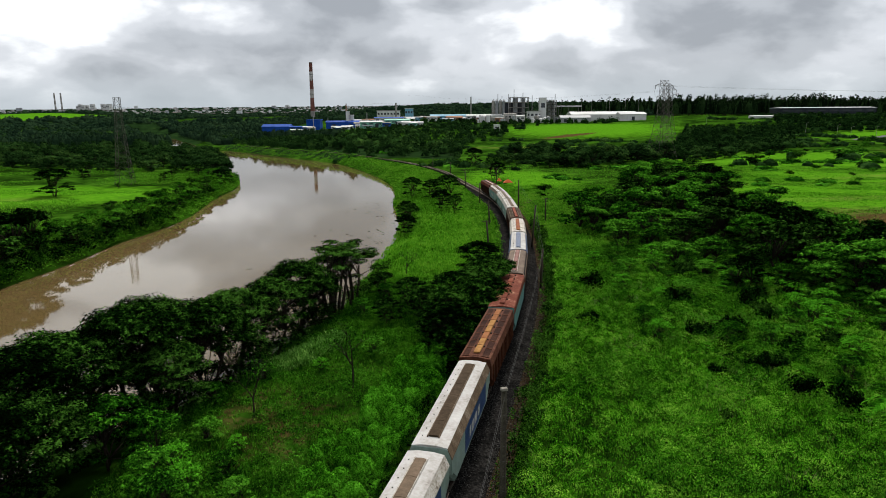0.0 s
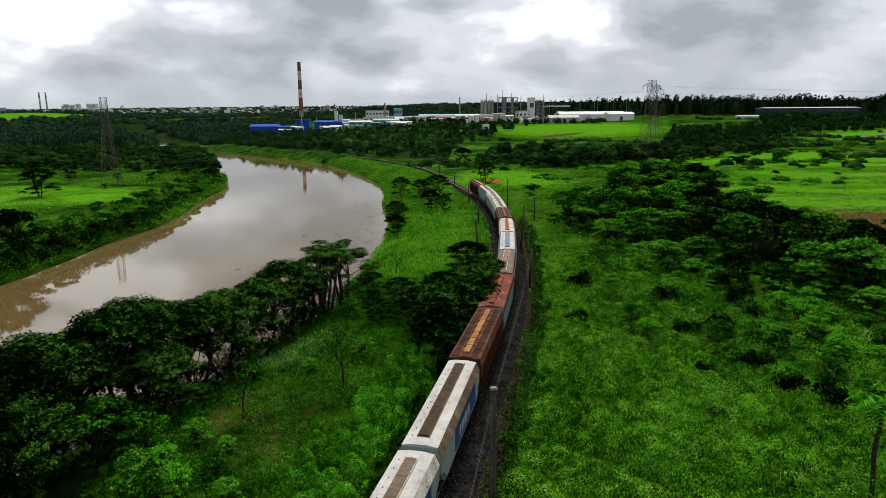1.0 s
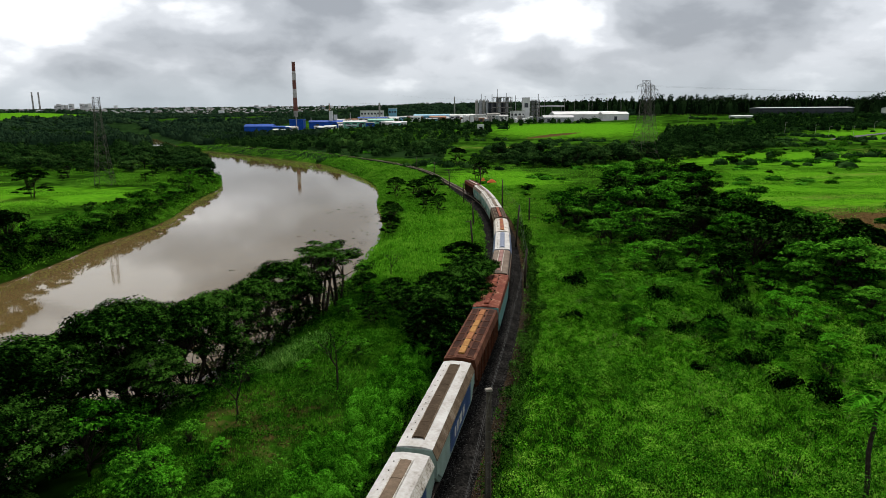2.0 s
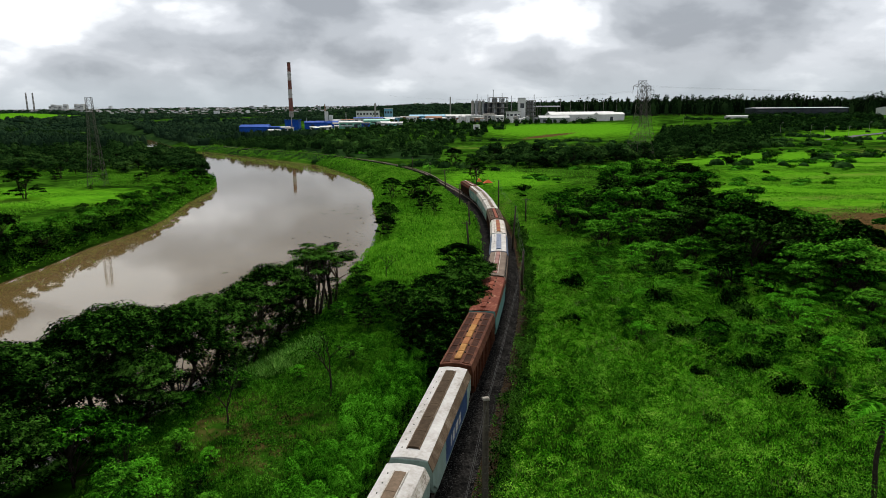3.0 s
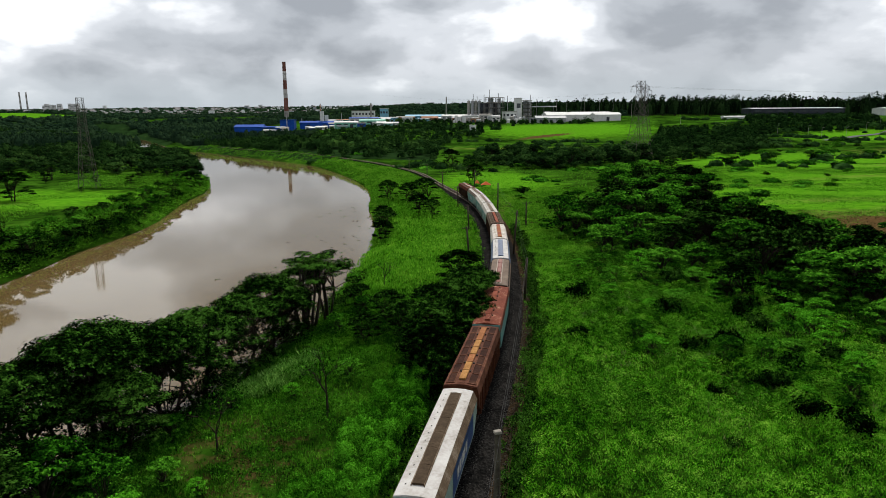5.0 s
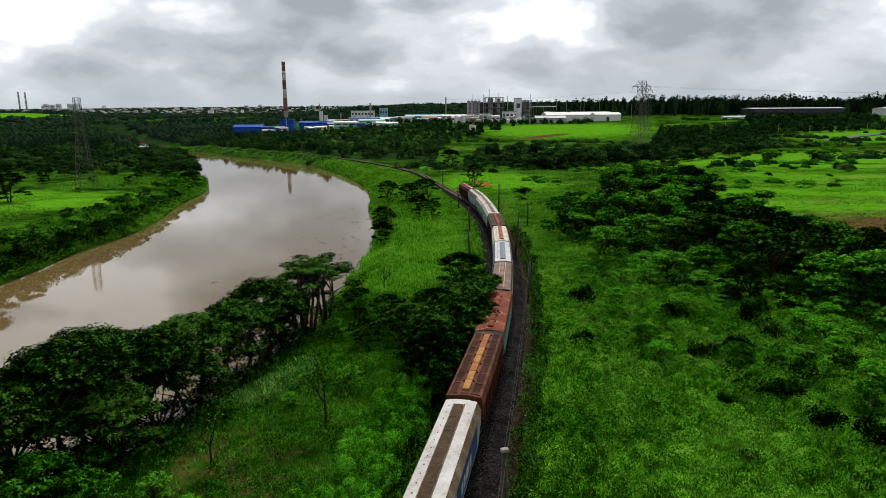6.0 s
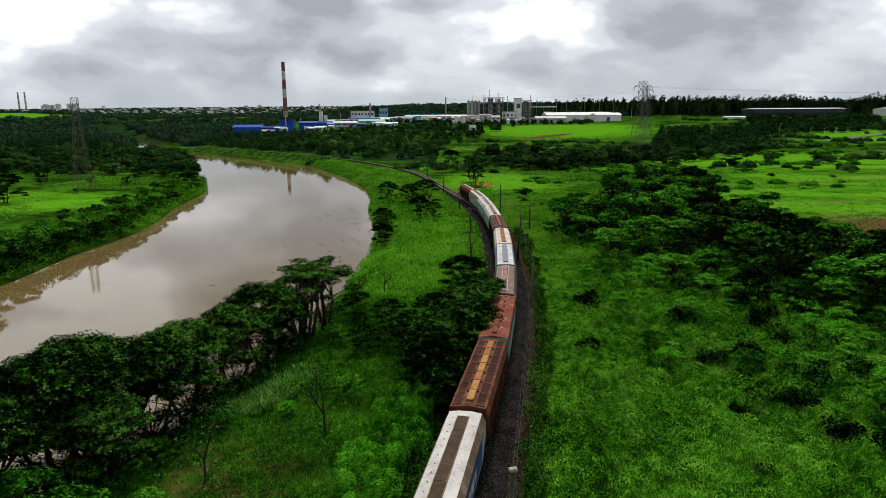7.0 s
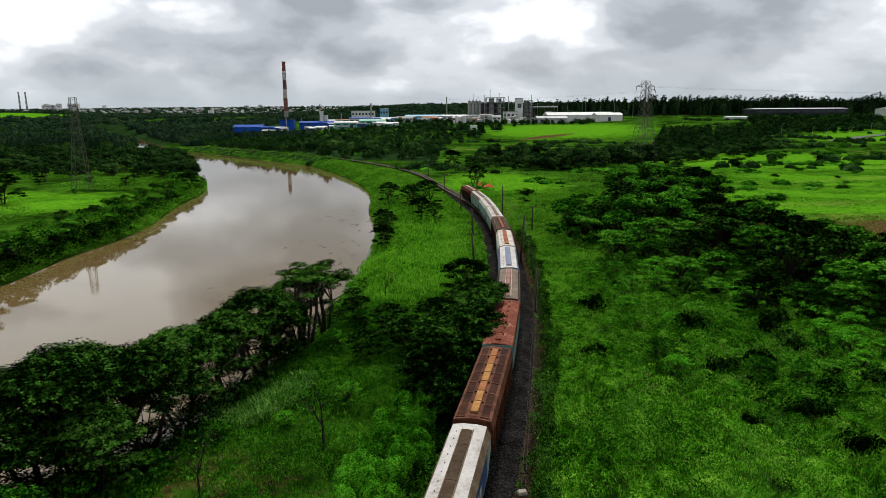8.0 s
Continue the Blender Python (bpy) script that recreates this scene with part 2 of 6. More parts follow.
class Shape:
    """Gathers boxes, tubes and prisms into one mesh."""

    def __init__(self):
        self.v, self.f = [], []

    def box(self, x0, x1, y0, y1, z0, z1, bevel=0.0):
        if bevel:
            b = bevel
            return self.loft([[(x0 + b, y0 + b, z0), (x1 - b, y0 + b, z0), (x1 - b, y1 - b, z0), (x0 + b, y1 - b, z0)],
                              [(x0, y0, z0 + b), (x1, y0, z0 + b), (x1, y1, z0 + b), (x0, y1, z0 + b)],
                              [(x0, y0, z1 - b), (x1, y0, z1 - b), (x1, y1, z1 - b), (x0, y1, z1 - b)],
                              [(x0 + b, y0 + b, z1), (x1 - b, y0 + b, z1), (x1 - b, y1 - b, z1), (x0 + b, y1 - b, z1)]])
        n = len(self.v)
        self.v += [(x, y, z) for z in (z0, z1) for y in (y0, y1) for x in (x0, x1)]
        self.f += [tuple(n + i for i in q) for q in ((0, 2, 3, 1), (4, 5, 7, 6), (0, 1, 5, 4), (2, 6, 7, 3), (0, 4, 6, 2), (1, 3, 7, 5))]
        return self

    def loft(self, rings, caps=True, closed=True):
        n, k = len(self.v), len(rings[0])
        for r in rings:
            self.v += [tuple(p) for p in r]
        for i in range(len(rings) - 1):
            for j in range(k if closed else k - 1):
                a, b = n + i * k + j, n + i * k + (j + 1) % k
                self.f.append((a, b, b + k, a + k))
        if caps and closed:
            self.f.append(tuple(n + k - 1 - j for j in range(k)))
            self.f.append(tuple(n + (len(rings) - 1) * k + j for j in range(k)))
        return self

    def tube(self, pts, radii, k=6):
        rings = []
        pts = [Vector(p) for p in pts]
        for i, p in enumerate(pts):
            d = (pts[min(i + 1, len(pts) - 1)] - pts[max(i - 1, 0)]).normalized()
            a = d.orthogonal().normalized() if abs(d.z) < 0.9 else Vector((1, 0, 0)).cross(d).normalized()
            b = d.cross(a)
            r = radii[i] if isinstance(radii, (list, tuple)) else radii
            rings.append([p + r * (math.cos(6.2832 * j / k) * a + math.sin(6.2832 * j / k) * b) for j in range(k)])
        return self.loft(rings)

    def bar(self, p, q, r):
        return self.tube([p, q], r, 4)

    def mesh(self, name, mats, smooth=False):
        return mesh_of(name, self.v, self.f, mats, smooth)


def step(a, b, x):
    t = np.clip((np.asarray(x, float) - a) / (b - a), 0, 1)
    return t * t * (3 - 2 * t)


def spline(points, per=8):
    """A smooth line through the control points."""
    P = [Vector((*p, 0)) if len(p) == 2 else Vector(p) for p in points]
    P = [2 * P[0] - P[1]] + P + [2 * P[-1] - P[-2]]
    out = []
    for i in range(1, len(P) - 2):
        a, b, c, d = P[i - 1:i + 3]
        for s in range(per):
            t = s / per
            out.append(0.5 * ((2 * b) + (c - a) * t + (2 * a - 5 * b + 4 * c - d) * t * t + (3 * b - a - 3 * c + d) * t ** 3))
    return out + [P[-2]]


# ---- the lie of the land ----
WATER = -3.0
LEFT_BANK = [(-105, -400), (-92, -100), (-82, 40), (-74, 116), (-74, 147), (-72, 178), (-79, 224), (-86, 276), (-119, 364), (-175, 504), (-201, 563), (-262, 632), (-386, 872), (-600, 1260)]
RIGHT_BANK = [(-60, -400), (-50, -100), (-38, 20), (-32, 52), (-24, 65), (-20, 81), (-15.6, 95), (-13.4, 119), (-11.5, 145), (-12, 175), (-16, 207), (-17, 230), (-20, 258), (-26, 286), (-36, 320), (-49, 356), (-66, 394), (-106, 450), (-174, 542), (-212, 592), (-345, 850), (-550, 1250)]
bank_l, bank_r = spline(LEFT_BANK, 5), spline(RIGHT_BANK, 5)
river_line = np.array([(p.x, p.y) for p in bank_l] + [(p.x, p.y) for p in reversed(bank_r)])


def inside_and_edge(px, py, poly):
    """Whether points lie in a polygon, and their distance from its edge."""
    px, py = np.asarray(px, float), np.asarray(py, float)
    inn, best = np.zeros(px.shape, bool), np.full(px.shape, 1e9)
    n = len(poly)
    for i in range(n):
        (ax, ay), (bx, by) = poly[i], poly[(i + 1) % n]
        cross = ((ay > py) != (by > py)) & (px < (bx - ax) * (py - ay) / ((by - ay) or 1e-9) + ax)
        inn ^= cross
        dx, dy = bx - ax, by - ay
        t = np.clip(((px - ax) * dx + (py - ay) * dy) / (dx * dx + dy * dy + 1e-9), 0, 1)
        best = np.minimum(best, np.hypot(px - ax - t * dx, py - ay - t * dy))
    return inn, best


TRACK = [(-40, -120), (-22, -50), (-10.5, 0), (-1.2, 37), (1.9, 50), (6.0, 67), (9.3, 83.5), (11.7, 99.3), (13.6, 115.4), (15.0, 130.3), (15.8, 145), (16.2, 162), (16.0, 179), (15.0, 194), (13.4, 208), (7.2, 248), (0.2, 293), (-11.8, 331), (-29, 368), (-70, 430), (-140, 520), (-250, 680)]
track = spline(TRACK, 10)
tx, ty = np.array([p.x for p in track]), np.array([p.y for p in track])


def swell_of(x, y, cx, cy, rx, ry):
    return np.exp(-((x - cx) / rx) ** 2 - ((y - cy) / ry) ** 2)


def rise(x, y):
    """The broad form of the ground: a flood plain that climbs to the works and the far hills."""
    x, y = np.asarray(x, float), np.asarray(y, float)
    q = np.where(x < -40, y - 550 * step(-40, -330, x) , y)
    return 14 * step(330, 900, q) + 11 * step(900, 1700, q) + 52 * step(1700, 4000, q) + 7 * step(150, 420, x) * step(450, 900, y) + 12 * swell_of(x, y, -60, 1750, 330, 230) + 16 * swell_of(x, y, 300, 1800, 420, 260) + 19 * swell_of(x, y, -1000, 1640, 330, 300)


def wave(x, y):
    return (np.sin(x * 0.13 + 1.3) * np.cos(y * 0.11) + 0.6 * np.sin(x * 0.31 + y * 0.23) + 0.4 * np.sin(x * 0.07 - y * 0.37 + 2)) * 0.16


def vnoise(x, y, size, seed):
    """Smooth value noise, 0 to 1, with lumps of that size."""
    grid = np.random.default_rng(seed).random((64, 64))
    u, v = np.asarray(x, float) / size + 1000, np.asarray(y, float) / size + 1000
    i, j = np.floor(u).astype(int), np.floor(v).astype(int)
    a, b = u - i, v - j
    a, b = a * a * (3 - 2 * a), b * b * (3 - 2 * b)
    g = lambda p, q: grid[p % 64, q % 64]
    return (g(i, j) * (1 - a) + g(i + 1, j) * a) * (1 - b) + (g(i, j + 1) * (1 - a) + g(i + 1, j + 1) * a) * b


def track_gap(x, y):
    """Distance from the track's centre line, to its right positive."""
    c = np.interp(y, ty, tx)
    return (x - c) * 0.975


def land(x, y):
    x, y = np.asarray(x, float), np.asarray(y, float)
    inn, edge = inside_and_edge(x, y, river_line)
    far = np.hypot(x, y)
    z = rise(x, y) + wave(x, y) * step(3, 9, np.abs(track_gap(x, y))) + wave(x * 0.12, y * 0.12) * 6 * step(380, 1400, far)
    bank = step(0, 9, edge) ** 0.8
    z = np.where(inn, WATER - 0.15 - np.minimum(2.5, 0.5 * edge), (WATER + 0.05) * (1 - bank) + z * bank)
    return z


def land_at(x, y):
    return float(land(np.array([x]), np.array([y]))[0])


def axis(near0, near1, fine, out0, out1, grow=1.07):
    vals = list(np.arange(near0, near1 + fine, fine))
    for end, sign in ((out1, 1), (out0, -1)):
        s, v = fine, vals[-1] if sign > 0 else vals[0]
        ext = []
        while (v < end) if sign > 0 else (v > end):
            s *= grow
            v += sign * s
            ext.append(v)
        vals = vals + ext if sign > 0 else ext[::-1] + vals
    return np.array(vals)


gx, gy = axis(-60, 75, 1.1, -4900, 4900, 1.06), axis(28, 170, 1.1, -1500, 4900, 1.035)
GX, GY = np.meshgrid(gx, gy)
gz = land(GX.ravel(), GY.ravel())
nx, ny = len(gx), len(gy)
idx = np.arange(nx * ny).reshape(ny, nx)
quads = np.stack([idx[:-1, :-1], idx[:-1, 1:], idx[1:, 1:], idx[1:, :-1]], -1).reshape(-1, 4)
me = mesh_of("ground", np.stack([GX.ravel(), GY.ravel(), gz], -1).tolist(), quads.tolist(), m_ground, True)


def patch(x, y, cx, cy, rx, ry, turn=0.0):
    """1 in an ellipse, falling to 0 outside it."""
    c, s = math.cos(radians(turn)), math.sin(radians(turn))
    u, v = (x - cx) * c + (y - cy) * s, -(x - cx) * s + (y - cy) * c
    return np.clip(1.5 - np.hypot(u / rx, v / ry), 0, 1)


LUSH = [(115, 205, 45, 35, 0), (160, 240, 50, 50, 0), (-150, 215, 60, 28, 0), (-6, 150, 14, 50, 0), (150, 690, 85, 120, -20), (-1010, 1500, 330, 260, 0), (30, 260, 22, 40, 0), (210, 350, 90, 60, 0), (400, 560, 90, 50, 30)]
SOIL = [(96, 150, 22, 11, -20), (118, 150, 20, 14, 0), (116, 592, 50, 8, 51), (-15, 52, 7.5, 12, 25, 0.42)]
WORN = [(93, 122, 11, 26, 0, 0.6), (125, 168, 40, 9, 8, 0.55), (150, 196, 60, 6, 5, 0.5), (175, 262, 70, 8, 12, 0.45), (260, 330, 60, 14, 25, 0.5), (130, 235, 50, 5, 0, 0.4), (60, 470, 70, 9, 5, 0.5), (-140, 205, 50, 6, 0, 0.4), (20, 190, 9, 30, 0, 0.4), (320, 420, 70, 22, 30, 0.5)]
fx, fy = GX.ravel(), GY.ravel()
WOODS_A = [(-62, 403), (10, 378), (14, 470), (-100, 640), (-230, 760), (-310, 800), (-205, 600), (-140, 500)]
WOODS_B = [(-150, 440), (-205, 530), (-260, 625), (-380, 860), (-700, 1150), (-760, 800), (-330, 500)]


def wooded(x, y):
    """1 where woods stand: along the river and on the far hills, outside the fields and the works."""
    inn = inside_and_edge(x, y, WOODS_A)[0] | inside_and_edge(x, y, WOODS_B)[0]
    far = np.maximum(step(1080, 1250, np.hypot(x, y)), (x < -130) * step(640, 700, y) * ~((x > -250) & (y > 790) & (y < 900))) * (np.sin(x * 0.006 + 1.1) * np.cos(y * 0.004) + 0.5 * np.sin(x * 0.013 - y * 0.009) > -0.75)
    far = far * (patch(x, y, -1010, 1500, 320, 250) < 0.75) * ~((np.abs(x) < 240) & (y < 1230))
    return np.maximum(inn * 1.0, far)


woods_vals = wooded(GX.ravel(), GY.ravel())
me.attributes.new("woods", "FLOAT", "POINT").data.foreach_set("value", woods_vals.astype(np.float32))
for key, spots in (("lush", LUSH), ("worn", WORN), ("soil", SOIL)):
    vals = np.zeros(len(fx))
    for s in spots:
        vals = np.maximum(vals, patch(fx, fy, *s[:5]) * (s[5] if len(s) > 5 else 1))
    me.attributes.new(key, "FLOAT", "POINT").data.foreach_set("value", vals.astype(np.float32))
ground = tagged(new("ground", me), "green flood plain of grass and low scrub with bare earth", "ground", kind="structure")

river = Shape()
lx = np.interp(np.linspace(0, 1, 220), np.linspace(0, 1, len(bank_l)), [p.x for p in bank_l]), np.interp(np.linspace(0, 1, 220), np.linspace(0, 1, len(bank_l)), [p.y for p in bank_l])
rx_ = np.interp(np.linspace(0, 1, 220), np.linspace(0, 1, len(bank_r)), [p.x for p in bank_r]), np.interp(np.linspace(0, 1, 220), np.linspace(0, 1, len(bank_r)), [p.y for p in bank_r])
river.loft([[(lx[0][i] - 1.5, lx[1][i], WATER), (rx_[0][i] + 1.5, rx_[1][i], WATER)] for i in range(220)], closed=False)
water = tagged(new("river", river.mesh("river", m_water)), "wide brown muddy river, smooth and reflecting the clouds", "river", kind="structure")


# ---- railway ----
class Way:
    """Places along the track by distance from its point at y = 0."""

    def __init__(self):
        seg = np.hypot(np.diff(tx), np.diff(ty))
        self.s = np.concatenate([[0], np.cumsum(seg)])
        self.s -= np.interp(0.0, ty, self.s)

    def at(self, s):
        x, y = float(np.interp(s, self.s, tx)), float(np.interp(s, self.s, ty))
        x2, y2 = float(np.interp(s + 1.5, self.s, tx)), float(np.interp(s + 1.5, self.s, ty))
        x1, y1 = float(np.interp(s - 1.5, self.s, tx)), float(np.interp(s - 1.5, self.s, ty))
        return x, y, math.atan2(y2 - y1, x2 - x1)

    def off(self, s, side, z):
        x, y, a = self.at(s)
        return (x + side * math.sin(a), y - side * math.cos(a), z + float(rise(x, y)))

    def of_y(self, y):
        return float(np.interp(y, ty, self.s))


way = Way()
GAUGE, RAIL_TOP = 1.6, 0.72
railway = tagged(new("railway_track"), "single curved railway track on dark stone ballast", "railway track", kind="structure")
bed = Shape()
bed_s = np.concatenate([np.arange(-60, 260, 2.0), np.arange(260, 620, 8.0)])
thin = [1 - 0.60 * float(step(205, 240, way.at(s)[1])) for s in bed_s]
bed.loft([[way.off(s, -3.4 * k, -0.12), way.off(s, -2.0 * k, 0.42), way.off(s, 2.0 * k, 0.42), way.off(s, 3.0 * k, 0.12), way.off(s, 3.9 * k - 0.7 * (1 - k), 0.10), way.off(s, 4.8 * k - 0.9 * (1 - k), -0.15)] for s, k in zip(bed_s, thin)], closed=False)
earth = Shape()
earth.loft([[way.off(s, 3.2 * k, 0.125), way.off(s, 4.0 * k, 0.115), way.off(s, 4.9 * k, -0.12)] for s, k in zip(bed_s, thin)], closed=False)
part("earth_shoulder", earth.mesh("earth_shoulder", m_shoulder), railway, "brown earth beside the ballast")
part("ballast", bed.mesh("ballast", m_gravel), railway, "dark stone ballast")
for side in (-GAUGE / 2, GAUGE / 2):
    rail = Shape()
    rail.loft([[way.off(s, side + u, z) for u, z in ((-0.07, 0.55), (-0.07, 0.57), (-0.02, 0.60), (-0.037, 0.68), (-0.037, RAIL_TOP), (0.037, RAIL_TOP), (0.037, 0.68), (0.02, 0.60), (0.07, 0.57), (0.07, 0.55))] for s in bed_s])
    part("rail", rail.mesh("rail", m_rail), railway, "worn steel rail")

# stones of the ballast, as far as they can be told apart
srng = np.random.default_rng(4)
ns = 26000
ss, so = srng.uniform(26, 110, ns), srng.uniform(-2.6, 4.2, ns)
sv, sf = [], []
for s, o in zip(ss, so):
    x, y, z = way.off(s, o, 0.42 if abs(o) < 2 else 0.13)
    r, n0 = srng.uniform(0.035, 0.085), len(sv)
    q = srng.uniform(0.6, 1.1, 6)
    sv += [(x - r * q[0], y, z + 0.02), (x, y - r * q[1], z + 0.02), (x + r * q[2], y, z + 0.02), (x, y + r * q[3], z + 0.02), (x + 0.01, y, z + r * q[4])]
    sf += [(n0, n0 + 1, n0 + 4), (n0 + 1, n0 + 2, n0 + 4), (n0 + 2, n0 + 3, n0 + 4), (n0 + 3, n0, n0 + 4)]
tagged(new("ballast_stones", mesh_of("ballast_stones", sv, sf, m_stone)), "loose grey ballast stones beside the rails", "gravel", kind="stuff")


# ---- freight wagons ----
def ring(x, profile):
    return [(x, y, z) for y, z in profile]


LEN, HALF, EAVE, TOP = 14.9, 1.48, 3.35, 4.28


bracket_me = Shape().box(-0.035, 0.035, -0.03, 0.03, -0.05, 0.02, 0.008).mesh("roof_bracket", m_chassis)


def wheelset_parts(car, mats):
    for cx in (-5.2, 5.2):
        frame_ = Shape()
        for sy in (-1.02, 1.02):
            frame_.box(cx - 1.25, cx + 1.25, sy - 0.09, sy + 0.09, 0.42, 0.62, 0.03)
            frame_.box(cx - 0.35, cx + 0.35, sy - 0.11, sy + 0.11, 0.30, 0.80, 0.03)
        frame_.box(cx - 0.25, cx + 0.25, -1.1, 1.1, 0.55, 0.85, 0.03)
        bogie = part("bogie", frame_.mesh("bogie", m_chassis), car, "black cast bogie frame")
        for wx in (cx - 0.88, cx + 0.88):
            w = Shape()
            for sy in (-1, 1):
                w.tube([(wx, sy * 0.73, 0.46), (wx, sy * 0.76, 0.46), (wx, sy * 0.765, 0.46), (wx, sy * 0.86, 0.46)], [0.49, 0.49, 0.46, 0.455], 14)
            w.tube([(wx, -0.8, 0.46), (wx, 0.8, 0.46)], 0.08, 8)
            part("wheelset", w.mesh("wheelset", m_rail), bogie, "steel wheels on an axle")


def wagon(label, m_side, m_roof, m_eave, hatch_mats, m_end=None, hatch="strip", ribs=0, m_panel=None, bars=None, pods=False, e1=1.17):
    """A covered hopper wagon, its length along x, its rail heads at z = 0."""
    car = tagged(new("hopper_wagon"), label, "freight wagon", "wagons of the train")
    L = LEN / 2
    m_end = m_end or m_side
    body = Shape()
    prof = [(-1.30, 1.0), (-HALF, 1.35), (-HALF, EAVE), (HALF, EAVE), (HALF, 1.35), (1.30, 1.0)]
    cut = [(-1.0, 2.2), (-HALF, 2.3), (-HALF, EAVE), (HALF, EAVE), (HALF, 2.3), (1.0, 2.2)]
    body.loft([ring(-L, cut), ring(-L + 0.35, cut), ring(-L + 1.5, prof), ring(L - 1.5, prof), ring(L - 0.35, cut), ring(L, cut)])
    part("body", body.mesh("body", m_side), car)
    # chutes under the floor
    for cx in (-3.0, 0.0, 3.0):
        ch = Shape()
        ch.loft([[(cx - 1.2, -1.2, 1.05), (cx + 1.2, -1.2, 1.05), (cx + 1.2, 1.2, 1.05), (cx - 1.2, 1.2, 1.05)][::-1], [(cx - 0.4, -0.5, 0.35), (cx + 0.4, -0.5, 0.35), (cx + 0.4, 0.5, 0.35), (cx - 0.4, 0.5, 0.35)][::-1]])
        part("chute", ch.mesh("chute", m_chassis), car, "black discharge chute")
    # eaves slope in, the roof is almost flat between them
    for sy in (-1, 1):
        ev = Shape()
        ev.loft([[(x, sy * HALF, EAVE + 0.003), (x, sy * (HALF + 0.03), EAVE + 0.04), (x, sy * (HALF + 0.02), EAVE + 0.10), (x, sy * e1, TOP - 0.17), (x, sy * e1, TOP - 0.24), (x, sy * (HALF - 0.1), EAVE + 0.003)] for x in (-L, L)])
        part("eave", ev.mesh("eave", m_eave), car)
    rf = Shape()
    rf.loft([[(x, -e1 - 0.02, TOP - 0.175), (x, -0.5, TOP - 0.06), (x, 0.5, TOP - 0.06), (x, e1 + 0.02, TOP - 0.175), (x, e1, TOP - 0.30), (x, -e1, TOP - 0.30)] for x in (-L + 0.03, -L + 0.2, 0, L - 0.2, L - 0.03)])
    part("roof", rf.mesh("roof", m_roof), car)
    for sx in (-1, 1):
        en = Shape()
        en.loft([[(sx * (L - 0.04), y, z) for y, z in ((-HALF + 0.02, EAVE), (-e1, TOP - 0.19), (e1, TOP - 0.19), (HALF - 0.02, EAVE))], [(sx * (L + 0.02), y, z) for y, z in ((-HALF + 0.02, EAVE), (-e1, TOP - 0.22), (e1, TOP - 0.22), (HALF - 0.02, EAVE))]])
        part("end_panel", en.mesh("end_panel", m_end), car)
        plat = Shape()
        plat.box(sx * L - 0.5, sx * L + 0.5, -1.2, 1.2, 0.92, 1.02)
        plat.box(sx * (L + 0.25) - 0.22, sx * (L + 0.25) + 0.22, -0.14, 0.14, 0.62, 0.88, 0.03)
        plat.bar((sx * (L - 0.1), -0.9, 1.0), (sx * (L - 0.1), -0.9, 2.3), 0.05)
        plat.bar((sx * (L - 0.1), 0.9, 1.0), (sx * (L - 0.1), 0.9, 2.3), 0.05)
        part("coupler_platform", plat.mesh("coupler_platform", m_chassis), car, "black end platform with coupler")
        lad = Shape()
        for k in range(7):
            lad.bar((sx * (L + 0.06), 0.85, 1.2 + 0.32 * k), (sx * (L + 0.06), 1.3, 1.2 + 0.32 * k), 0.018)
        for yy in (0.85, 1.3):
            lad.bar((sx * (L + 0.06), yy, 1.1), (sx * (L + 0.06), yy, 3.5), 0.02)
        part("ladder", lad.mesh("ladder", m_chassis), car)
    sill = Shape()
    sill.box(-L + 0.2, L - 0.2, -0.3, 0.3, 0.75, 1.0)
    part("centre_sill", sill.mesh("centre_sill", m_chassis), car)
    # loading hatches along the crown of the roof
    if hatch == "strip":
        n = 6
        for k in range(n):
            a, b = -L + 1.1 + (LEN - 2.2) * k / n, -L + 1.1 + (LEN - 2.2) * (k + 1) / n
            h = Shape()
            h.loft([[(x, -0.34, TOP - 0.058), (x, -0.34, TOP + 0.06), (x, 0, TOP + 0.10), (x, 0.34, TOP + 0.06), (x, 0.34, TOP - 0.058)][::-1] for x in (a + 0.02, b - 0.02)])
            part("hatch", h.mesh("hatch", hatch_mats[k % len(hatch_mats)]), car, "hatch cover")
        for sy in (-0.39, 0.39):
            rl = Shape()
            rl.box(-L + 1.0, L - 1.0, sy - 0.03, sy + 0.03, TOP - 0.058, TOP + 0.05)
            part("hatch_rail", rl.mesh("hatch_rail", m_eave), car)
        for k in range(13):
            for sy in (0.76,):
                part("roof_bracket", bracket_me, car, "", pose(-L + 1.2 + k * (LEN - 2.4) / 12, sy, TOP - 0.07))
    elif hatch == "panels":
        n = 7
        for k in range(n):
            a, b = -L + 0.9 + (LEN - 1.8) * k / n, -L + 0.9 + (LEN - 1.8) * (k + 1) / n
            h = Shape()
            h.box(a + 0.06, b - 0.06, -0.27, 0.27, TOP - 0.058, TOP + 0.10, 0.025)
            lid = part("hatch", h.mesh("hatch", hatch_mats[k % len(hatch_mats)]), car, "rusty hatch lid")
            for y0 in (0.32, -0.46):
                c = Shape()
                c.box(b - 0.16, b + 0.02, y0, y0 + 0.14, TOP - 0.06, TOP + 0.06, 0.015)
                part("hinge", c.mesh("hinge", m_chassis), lid)
